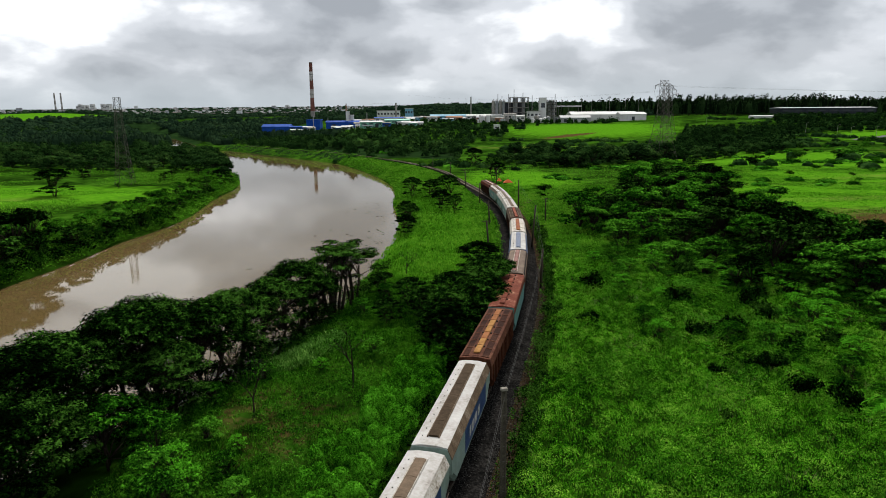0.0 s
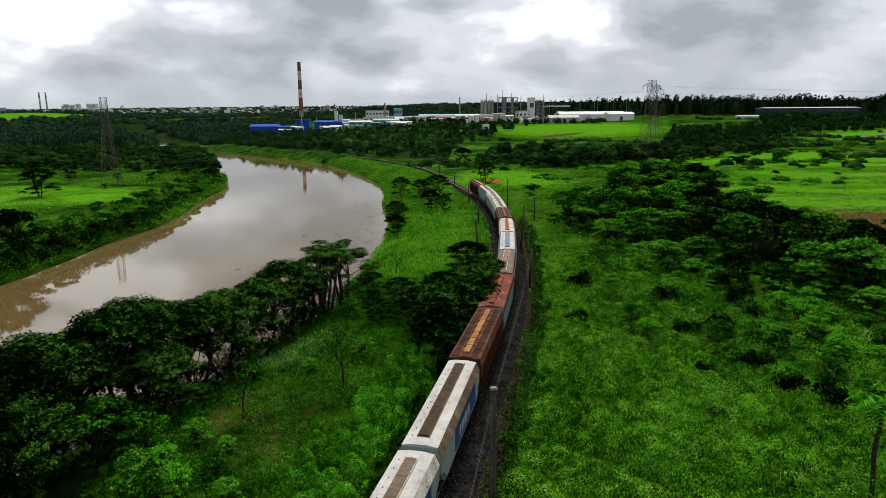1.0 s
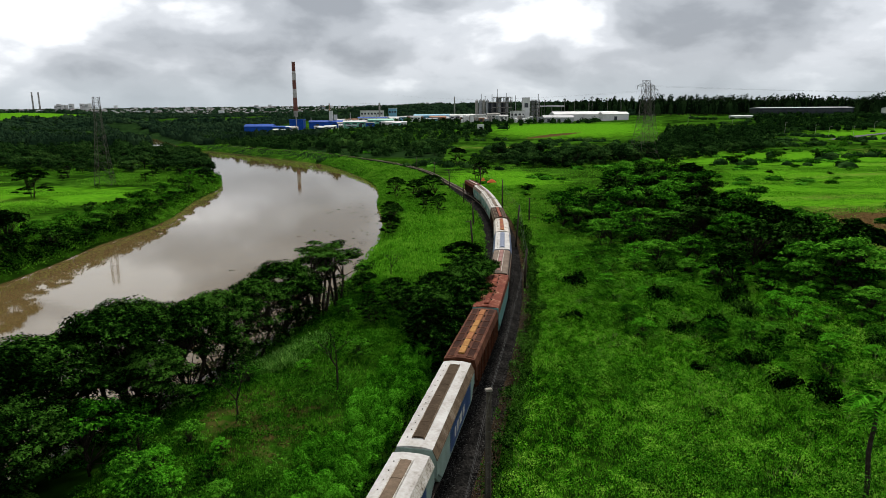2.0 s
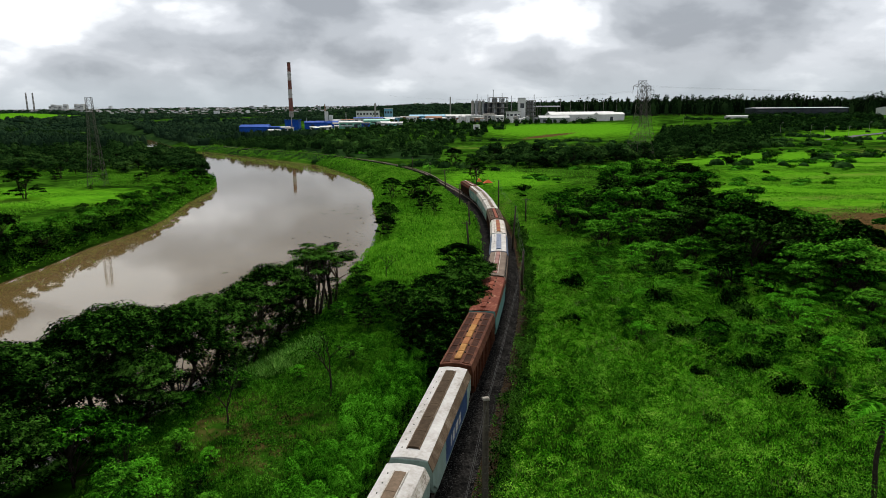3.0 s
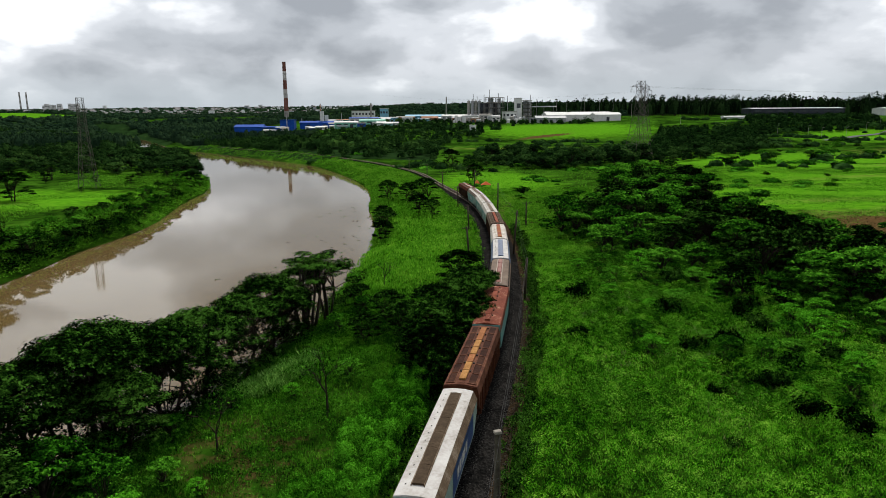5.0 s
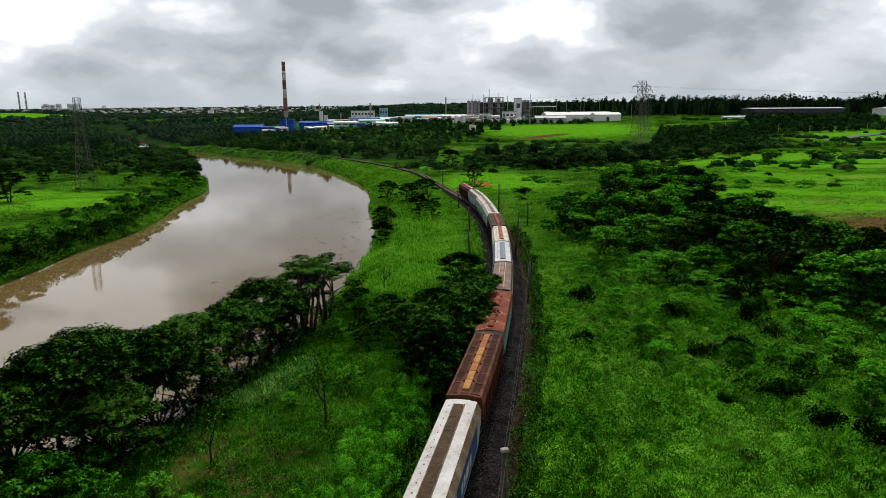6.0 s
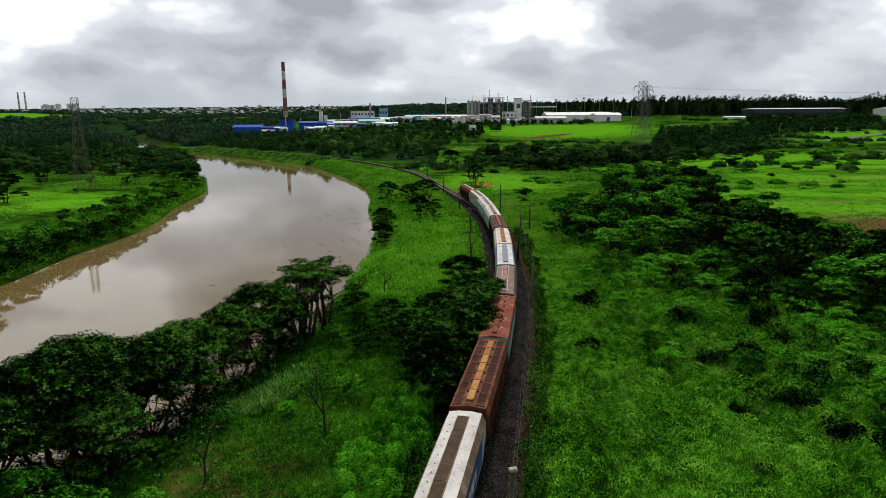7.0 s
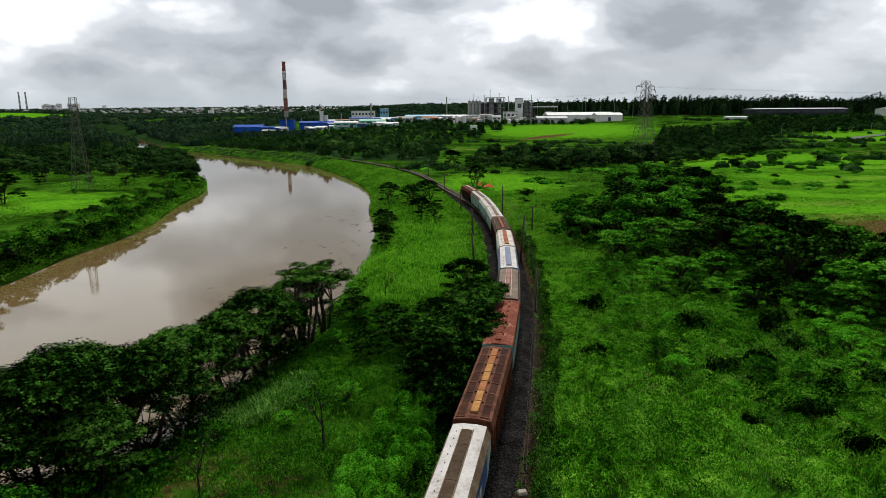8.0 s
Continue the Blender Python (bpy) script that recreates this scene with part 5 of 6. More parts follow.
tussocks("straw_tufts", "pale straw-coloured stalks in the meadow", 30000, (6, 60, 36, 96), 1.6, 1.25, 0.55, m_straw, 85, lambda x, y, g: meadow(x, y, g) & (vnoise(x, y, 5, 48) + 0.35 * vnoise(x, y, 1.6, 49) > 0.92), 0.022)
tussocks("meadow_mounds", "broad leafy mounds standing over the meadow", 330000, (8, 62, 36, 118), 3.4, 2.2, 0.20, m_leaf, 77, lambda x, y, g: (x < 10 + 0.62 * y) & (track_gap(x, y) > 6.5) & (vnoise(x, y, 8, 26) > 0.78 - 0.0075 * (x - 8) - 0.0015 * (y - 40)), whole=True)
tussocks("meadow_leaves", "dense leafy growth of the meadow along the line", 170000, (12, 60, 104, 230), 2.8, 0.9, 0.42, m_leaf_lush, 73, lambda x, y, g: (x < 14 + 0.2 * y) & (track_gap(x, y) > 5.2) & (g.random(len(x)) < 0.2 + 90 / y), 0.06)
tussocks("inner_field", "bright rank grass between river and railway", 210000, (-30, 16, 96, 330), 3.4, 0.9, 0.5, m_leaf_lush, 74, lambda x, y, g: (track_gap(x, y) < -4.0) & ~inside_and_edge(x, y, river_line)[0] & (g.random(len(x)) < 0.25 + 90 / y), 0.07)
scrub("meadow_weeds", "broad-leaved weeds standing in the meadow", 60000, (8, 62, 38, 130), 1.15, 0.20, m_leaf, 67, lambda x, y, g: (vnoise(x, y, 5, 14) > 0.58) & (x < 10 + 0.62 * y), 2.0)
tussocks("bank_mounds", "bright rank growth billowing along the inner bank", 260000, (-190, 8, 100, 560), 5.5, 2.2, 0.6, m_leaf_lush, 86, lambda x, y, g: (x > 60 - 0.45 * y) & (x < 4) & (edge_of(x, y) < 14) & ~inside_and_edge(x, y, river_line)[0] & (track_gap(x, y) < -4), 0.10)
tussocks("left_bank_mounds", "green bushes heaped along the far bank", 190000, (-135, -70, 85, 310), 3.6, 2.6, 0.36, m_leaf_green, 87, lambda x, y, g: (edge_of(x, y) < 14) & ~inside_and_edge(x, y, river_line)[0] & (vnoise(x, y, 9, 51) > 0.3))
scrub("inner_bank_growth", "rank green growth on the river's inner bank", 60000, (-60, 8, 100, 400), 1.6, 0.5, m_leaf, 68, lambda x, y, g: (x > 40 - 0.3 * y) & (edge_of(x, y) < 6.5), 5.0)
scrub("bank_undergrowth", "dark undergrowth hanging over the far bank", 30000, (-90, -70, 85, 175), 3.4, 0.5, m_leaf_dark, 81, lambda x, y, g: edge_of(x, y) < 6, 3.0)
scrub("left_bank_growth", "rank green growth on the far bank", 90000, (-130, -70, 85, 300), 1.6, 0.36, m_leaf_lush, 69, lambda x, y, g: edge_of(x, y) < 13, 4.0)
tussocks("left_field", "bright short grass of the field across the river", 110000, (-260, -84, 150, 330), 1.3, 0.25, 0.4, m_leaf_lush, 75, lambda x, y, g: (x > -20 - 0.75 * y) & (vnoise(x, y * 2, 30, 19) > 0.45) & ~inside_and_edge(x, y, river_line)[0], 0.10)
tussocks("right_field", "bright short grass of the open field", 150000, (85, 260, 150, 330), 1.3, 0.25, 0.4, m_leaf_lush, 76, lambda x, y, g: (x < 25 + 0.7 * y) & (vnoise(x, y * 3, 30, 20) + 0.4 * vnoise(x, y * 2, 6, 52) > 0.72) & ~inside_and_edge(x, y, THICKET)[0] & (patch(x, y, 108, 150, 24, 14) < 0.5), 0.10)
scrub("dry_tufts", "dry straw-coloured tufts on the bare earth", 5000, (80, 142, 130, 170), 0.5, 0.4, m_dry, 78, lambda x, y, g: (patch(x, y, 108, 150, 30, 17) > 0.3) & (vnoise(x, y, 5, 46) > 0.45), 4.0)
tussocks("plain_scrub", "patchy rough scrub over the plain", 330000, (-40, 330, 150, 430), 6.5, 1.7, 0.6, m_leaf, 70, lambda x, y, g: (vnoise(x, y, 24, 15) + 0.6 * vnoise(x, y, 7, 16) > 1.16) & (np.abs(x) < 25 + 0.7 * y) & (track_gap(x, y) > 8) & ~inside_and_edge(x, y, THICKET)[0], whole=True)
tussocks("hedge_growth", "dark hedge lines and brush across the plain", 420000, (-60, 460, 300, 860), 7.5, 3.4, 0.95, m_leaf_far, 71, lambda x, y, g: (np.abs(vnoise(x, y * 2.2, 60, 17) - 0.5) < 0.045) & (np.abs(x) < 25 + 0.7 * y) & ((x < 60) | (x > 290) | (y < 540)) & ~inside_and_edge(x, y, river_line)[0], whole=True)

# floating weed on the river
frng = np.random.default_rng(90)
fv = []
for k in range(60):
    y = frng.uniform(105, 215)
    xr = float(np.interp(y, [p.y for p in bank_r], [p.x for p in bank_r]))
    x = xr - (frng.exponential(7.0) + (0.3 if k < 30 else 2.0))
    r = frng.uniform(0.08, 0.22) if k > 5 else frng.uniform(0.5, 0.9)
    m = int(30 * r * r + 14)
    fv.append(np.stack([x + frng.normal(0, r, m), y + frng.normal(0, r * 1.6, m), WATER + frng.uniform(0.02, 0.25, m) * min(1, r)], -1))
fv = np.concatenate(fv)
tagged(new("floating_weed", leaf_mesh("floating_weed", fv, frng.uniform(0.12, 0.3, len(fv)), m_leaf_dark, 91, 1.5, 0.7)), "dark green weed drifting on the brown water", "water weed", kind="stuff")


# ---- poles, pylons and wires ----
def pole(name, label, x, y, height, mat, arms=0, lean=(0, 0), r=0.19, turn=0.0):
    z = land_at(x, y)
    p = tagged(new(name), label, "utility pole", "poles along the railway")
    p.matrix_basis = pose(x, y, z, 0, 0, turn)
    s = Shape()
    top = (lean[0], lean[1], height)
    s.tube([(0, 0, -0.3), (lean[0] / 2, lean[1] / 2, height / 2), top], [r, r * 0.9, r * 0.75], 8)
    part("shaft", s.mesh("shaft", mat, True), p)
    for k in range(arms):
        a = Shape()
        zz = height - 0.3 - 0.6 * k
        a.box(lean[0] - 0.9, lean[0] + 0.9, lean[1] - 0.06, lean[1] + 0.06, zz - 0.06, zz + 0.06, 0.01)
        arm = part("crossarm", a.mesh("crossarm", mat), p, "wooden crossarm")
        for u in (-0.8, -0.4, 0.4, 0.8):
            i = Shape()
            i.tube([(lean[0] + u, lean[1], zz + 0.06), (lean[0] + u, lean[1], zz + 0.14), (lean[0] + u, lean[1], zz + 0.22)], [0.03, 0.06, 0.03], 6)
            part("insulator", i.mesh("insulator", m_concrete), arm)
    return p


for x, y, h, arms, lean in ((10.8, 187.6, 6.0, 1, (-0.2, 0)), (10.9, 149.7, 6.0, 1, (-0.3, 0)), (8.7, 120.5, 6.0, 1, (-0.5, 0)), (19.9, 169.7, 8.7, 0, (0, 0)), (17.2, 123.5, 8.4, 0, (0.6, 0)), (14.5, 93.7, 6.0, 0, (0.2, 0)), (8.2, 229.8, 6.5, 1, (-0.3, 0)), (3.4, 282, 5.5, 1, (0, 0)), (-4.5, 309, 6, 0, (0, 0)), (24.5, 153.4, 6, 1, (0, 0)), (19.8, 237.8, 6.4, 0, (0, 0))):
    pole("utility_pole", "dark wooden pole standing in the grass", x, y, h, m_pole_wood, arms, lean)
def concrete_post(x, y, height):
    """A channelled concrete post: two flanges on a thin web, a pale cap and step bolts."""
    p = tagged(new("concrete_post"), "tall weathered concrete post beside the ballast", "utility pole", "poles along the railway")
    p.matrix_basis = pose(x, y, land_at(x, y), 0, 0, 12)
    for sx in (-1, 1):
        s = Shape()
        s.loft([[(sx * 0.155 * k - 0.045, -0.11 * k, z), (sx * 0.155 * k + 0.045, -0.11 * k, z), (sx * 0.155 * k + 0.045, 0.11 * k, z), (sx * 0.155 * k - 0.045, 0.11 * k, z)] for z, k in ((-0.3, 1.0), (height * 0.5, 0.85), (height - 0.18, 0.7))])
        part("flange", s.mesh("flange", m_concrete), p)
    s = Shape()
    s.loft([[(-0.13 * k, -0.03, z), (0.13 * k, -0.03, z), (0.13 * k, 0.03, z), (-0.13 * k, 0.03, z)] for z, k in ((-0.3, 1.0), (height - 0.18, 0.7))])
    part("web", s.mesh("web", m_concrete), p)
    s = Shape()
    s.box(-0.21, 0.21, -0.15, 0.15, height - 0.18, height, 0.03)
    part("cap", s.mesh("cap", m_cap), p, "pale concrete cap")
    for k in range(7):
        s = Shape()
        z = 1.6 + k * (height - 2.4) / 6
        s.bar((-0.22, -0.06, z), (0.22, -0.06, z), 0.022)
        part("step_bolt", s.mesh("step_bolt", m_steel), p)


concrete_post(3.75, 38.0, 8.75)


def pylon(x, y, height, base, arms, turn, label, bar=1.0, taper=(0.5, 0.28, 0.13, 0.11)):
    """A lattice tower: legs, braces and crossarms."""
    p = tagged(new("lattice_pylon"), label, "pylon", "power pylons")
    p.matrix_basis = pose(x, y, land_at(x, y) - 0.2, 0, 0, turn)

    def half(z):
        return base * float(np.interp(z / height, (0, 0.32, 0.72, 1.0), taper))

    levels = [0, 0.14, 0.26, 0.37, 0.46, 0.55, 0.63, 0.71, 0.79, 0.87, 0.94, 1.0]
    levels = [v * height for v in levels]
    for sx, sy in ((-1, -1), (1, -1), (1, 1), (-1, 1)):
        leg = Shape()
        leg.tube([(sx * half(z), sy * half(z), z) for z in levels], 0.12 * bar, 4)
        part("leg", leg.mesh("leg", m_pylon), p)
    for face in range(4):
        br = Shape()
        c, s = (1, 0, -1, 0)[face], (0, 1, 0, -1)[face]
        for a, b in zip(levels[:-1], levels[1:]):
            for u0, u1 in ((-1, 1), (1, -1)):
                ha, hb = half(a), half(b)
                br.bar((c * ha - s * ha * u0, s * ha + c * ha * u0, a), (c * hb - s * hb * u1, s * hb + c * hb * u1, b), 0.055 * bar)
            hb = half(b)
            br.bar((c * hb + s * hb, s * hb - c * hb, b), (c * hb - s * hb, s * hb + c * hb, b), 0.05 * bar)
        tagged(part("bracing", br.mesh("bracing", m_pylon), p), kind="stuff")
    for z, w in arms:
        ar = Shape()
        hz = half(z * height)
        for sx in (-1, 1):
            for sy in (-1, 1):
                ar.bar((sx * hz, sy * hz, z * height), (sx * w, 0, z * height + 0.2), 0.09)
                ar.bar((sx * hz, sy * hz, z * height + 1.5), (sx * w, 0, z * height + 0.25), 0.08)
        arm = part("crossarm", ar.mesh("crossarm", m_pylon), p)
        for sx in (-1, 1):
            i = Shape()
            i.tube([(sx * w, 0, z * height + 0.15), (sx * w, 0, z * height - 1.6)], 0.12, 6)
            part("insulator", i.mesh("insulator", m_wire), arm)
    return p


pylon(112.5, 338, 42.0, 13.0, ((0.80, 4.2), (0.93, 5.5)), 20, "tall grey steel lattice pylon above the thicket")
pylon(150, 440, 42.0, 12.0, ((0.80, 4.2), (0.93, 5.5)), 20, "grey steel lattice pylon farther down the power line")
pylon(-122, 250, 32.6, 6.0, ((0.88, 1.3),), 10, "rusty grey steel lattice pylon in a green field", 0.7, (0.5, 0.34, 0.19, 0.165))


def wire(points, sag, label, r=0.03, name="power_line"):
    w = Shape()
    line = []
    for a, b in zip(points[:-1], points[1:]):
        for k in range(12):
            t = k / 12
            p = Vector(a).lerp(Vector(b), t)
            p.z -= sag * 4 * t * (1 - t)
            line.append(p)
    w.tube(line + [Vector(points[-1])], r, 4)
    return tagged(new(name, w.mesh(name, m_wire)), label, "power line")


for dx in (-5, 5):
    wire([(-60 + dx, 1250, 62), (150 + dx, 440, 40), (112 + dx, 338, 39), (560 + dx, 300, 44)], 7, "thin sagging overhead power cable", 0.022)
for dx in (-3, 3):
    wire([(-700, 150 + dx, 30), (-122 + dx, 250, 29), (-60 + dx, 620, 36), (200, 1150, 52)], 6, "thin overhead cable across the field", 0.02)
for dx, dz in ((0.12, 0.0), (-0.1, -0.5)):
    wire([(-4, 0, 9.2 + dz), (3.75 + dx, 38, 8.4 + dz), (14.7 + dx, 93.7, 5.9 + dz), (17.8 + dx, 123.5, 8.2 + dz), (19.9 + dx, 169.7, 8.5 + dz), (19.8 + dx, 237.8, 6.3 + dz)], 0.9, "thin cable strung from post to post", 0.011, "overhead_cable")


# ---- works and town ----
b_white = Mat("white_cladding", [(0.40, 0.40, 0.39), (0.51, 0.51, 0.50), (0.60, 0.60, 0.59)], 0.6, 0.05, stretch=(1, 1, 0.3), spec=0.05).mat
b_grey = Mat("grey_cladding", [(0.20, 0.21, 0.22), (0.28, 0.29, 0.30), (0.34, 0.35, 0.36)], 0.6, 0.05).mat
b_dark = Mat("dark_cladding", [(0.008, 0.011, 0.016), (0.016, 0.02, 0.027), (0.026, 0.031, 0.04)], 0.6, 0.05).mat
b_blue = Mat("blue_cladding", [(0.006, 0.035, 0.19), (0.009, 0.055, 0.28), (0.014, 0.075, 0.36)], 0.55, 0.05, spec=0.05).mat
b_sky = Mat("pale_blue_cladding", [(0.12, 0.28, 0.40), (0.17, 0.36, 0.50)], 0.6, 0.05).mat
b_teal = Mat("teal_cladding", [(0.12, 0.32, 0.24), (0.18, 0.42, 0.32)], 0.6, 0.05).mat
b_brick = Mat("terracotta_walls", [(0.22, 0.10, 0.06), (0.33, 0.17, 0.10)], 0.85, 0.1).mat
b_red = Mat("faded_red_chimney_paint", [(0.10, 0.04, 0.032), (0.16, 0.065, 0.05), (0.21, 0.10, 0.08)], 0.8, 0.12).mat
b_pale = Mat("worn_white_chimney_paint", [(0.28, 0.25, 0.23), (0.42, 0.40, 0.38), (0.55, 0.53, 0.51)], 0.8, 0.15).mat
b_conc = Mat("tower_concrete", [(0.16, 0.15, 0.14), (0.24, 0.23, 0.21), (0.32, 0.31, 0.29)], 0.85, 0.1).mat


def shed(name, label, x, y, w, d, h, mat, roof_mat, turn=0.0, ridge=0.0, doors=0, windows=0, category="building"):
    """A building with thick walls, eaves, gable or flat roof, doors and windows on its long front."""
    b = tagged(new(name), label, category)
    b.matrix_basis = pose(x, y, land_at(x, y) - 0.8, 0, 0, turn)
    h += 0.8
    s = Shape()
    s.loft([[(-w / 2, -d / 2, 0), (w / 2, -d / 2, 0), (w / 2, d / 2, 0), (-w / 2, d / 2, 0)], [(-w / 2, -d / 2, h), (w / 2, -d / 2, h), (w / 2, d / 2, h), (-w / 2, d / 2, h)]])
    wall = part("wall", s.mesh("wall", mat), b)
    r = Shape()
    o = min(0.6, w * 0.04)
    if ridge:
        r.loft([[(u, -d / 2 - o, h + 0.05), (u, 0, h + ridge), (u, d / 2 + o, h + 0.05), (u, d / 2 + o, h - 0.25), (u, -d / 2 - o, h - 0.25)] for u in (-w / 2 - o, w / 2 + o)])
    else:
        r.box(-w / 2 - o, w / 2 + o, -d / 2 - o, d / 2 + o, h + 0.01, h + 0.7, 0.1)
    part("roof", r.mesh("roof", roof_mat), b)
    for k in range(doors):
        u = -w / 2 + w * (k + 0.5) / doors
        q = Shape()
        q.box(u - 2, u + 2, -d / 2 - 0.08, -d / 2 - 0.01, 0.8, min(h * 0.7, 5.8))
        part("door", q.mesh("door", m_glass_dark), b, "dark open bay")
    for k in range(windows):
        u = -w / 2 + w * (k + 0.5) / windows
        q = Shape()
        q.box(u - w / windows * 0.3, u + w / windows * 0.3, -d / 2 - 0.06, -d / 2 - 0.01, h * 0.62, h * 0.80)
        part("window", q.mesh("window", m_glass_dark), b)
    return b


def stack(name, label, x, y, height, r0, r1, bands, category="chimney"):
    b = tagged(new(name), label, category)
    z = land_at(x, y)
    b.matrix_basis = pose(x, y, z - 1)
    for k, mat in enumerate(bands):
        a, c = k / len(bands), (k + 1) / len(bands)
        s = Shape()
        s.tube([(0, 0, a * height), (0, 0, c * height - 0.02)], [r0 + (r1 - r0) * a, r0 + (r1 - r0) * c], 20)
        part("band", s.mesh("band", mat), b)
    s = Shape()
    s.tube([(0, 0, height), (0, 0, height + 1.2)], [r1 * 1.12, r1 * 1.12], 20)
    part("rim", s.mesh("rim", b_conc), b)
    for k in (0.45, 0.8):
        s = Shape()
        rr = (r0 + (r1 - r0) * k)
        s.tube([(0, 0, k * height), (0, 0, k * height + 0.8)], [rr * 1.25, rr * 1.25], 16)
        part("gallery", s.mesh("gallery", b_conc), b)
    return b


stack("striped_chimney", "very tall faded red and white banded chimney", -292, 1500, 124, 5.0, 3.7, [b_conc, b_conc, b_red, b_red, b_red, b_pale, b_pale, b_red, b_red, b_pale, b_pale, b_red, b_red])
for x in (-2045, -2011):
    stack("power_station_stack", "slender far-off banded stack", x, 3520, 97, 4.6, 3.6, [b_conc, b_conc, b_pale, b_conc, b_pale, b_conc, b_pale])
stack("small_stack", "short brown works stack", -70, 1010, 28, 1.6, 1.2, [b_conc, b_conc])
stack("small_stack", "short brown works stack", -150, 1040, 30, 1.0, 0.8, [b_brick, b_brick])
stack("small_stack", "thin dark works stack", 50, 1150, 38, 1.3, 1.0, [b_conc, b_conc])


def silo(x, y, h, r, mat):
    b = tagged(new("silo"), "tall pale steel storage silo", "silo", "silos of the works")
    b.matrix_basis = pose(x, y, land_at(x, y) - 0.5)
    s = Shape()
    s.tube([(0, 0, 0), (0, 0, h)], r, 16)
    part("shell", s.mesh("shell", mat), b)
    c = Shape()
    c.tube([(0, 0, h), (0, 0, h + r * 0.6), (0, 0, h + r * 0.6 + 0.8)], [r * 1.02, r * 0.2, r * 0.2], 16)
    part("cone_top", c.mesh("cone_top", b_grey), b)
    k = Shape()
    k.tube([(0, 0, h * 0.5), (0, 0, h * 0.5 + 0.4)], r * 1.06, 16)
    part("hoop", k.mesh("hoop", b_grey), b)


for k in range(4):
    silo(76 + 5.2 * k, 985, 31, 2.3, b_grey if k % 2 else b_conc)


def steel_frame(x, y, w, d, h, floors, bays, label):
    b = tagged(new("process_tower"), label, "process tower")
    b.matrix_basis = pose(x, y, land_at(x, y) - 0.5)
    for i in range(bays + 1):
        for yy in (-d / 2, d / 2):
            s = Shape()
            u = -w / 2 + w * i / bays
            s.box(u - 0.35, u + 0.35, yy - 0.35, yy + 0.35, 0, h)
            part("column", s.mesh("column", m_steel), b)
    for k in range(1, floors + 1):
        s = Shape()
        z = h * k / floors
        s.box(-w / 2 - 0.5, w / 2 + 0.5, -d / 2 - 0.5, d / 2 + 0.5, z - 0.6, z)
        part("deck", s.mesh("deck", b_conc), b)
        for u, q, r in ((-0.2, 1.2, 0.22), (0.25, 1.6, 0.16)):
            s = Shape()
            s.tube([(u * w, 0, z - h / floors + 0.3), (u * w, 0, z - q)], min(w, d) * r, 10)
            part("vessel", s.mesh("vessel", b_grey), b)


steel_frame(111, 960, 26, 14, 36, 5, 5, "open dark steel process tower with vessels and decks")
steel_frame(152, 925, 12, 12, 31, 6, 3, "open grey steel frame beside the white tower")
shed("white_tower_building", "tall plain white tower block of the works", 139, 920, 9, 12, 33, b_white, b_grey, 0, windows=1)
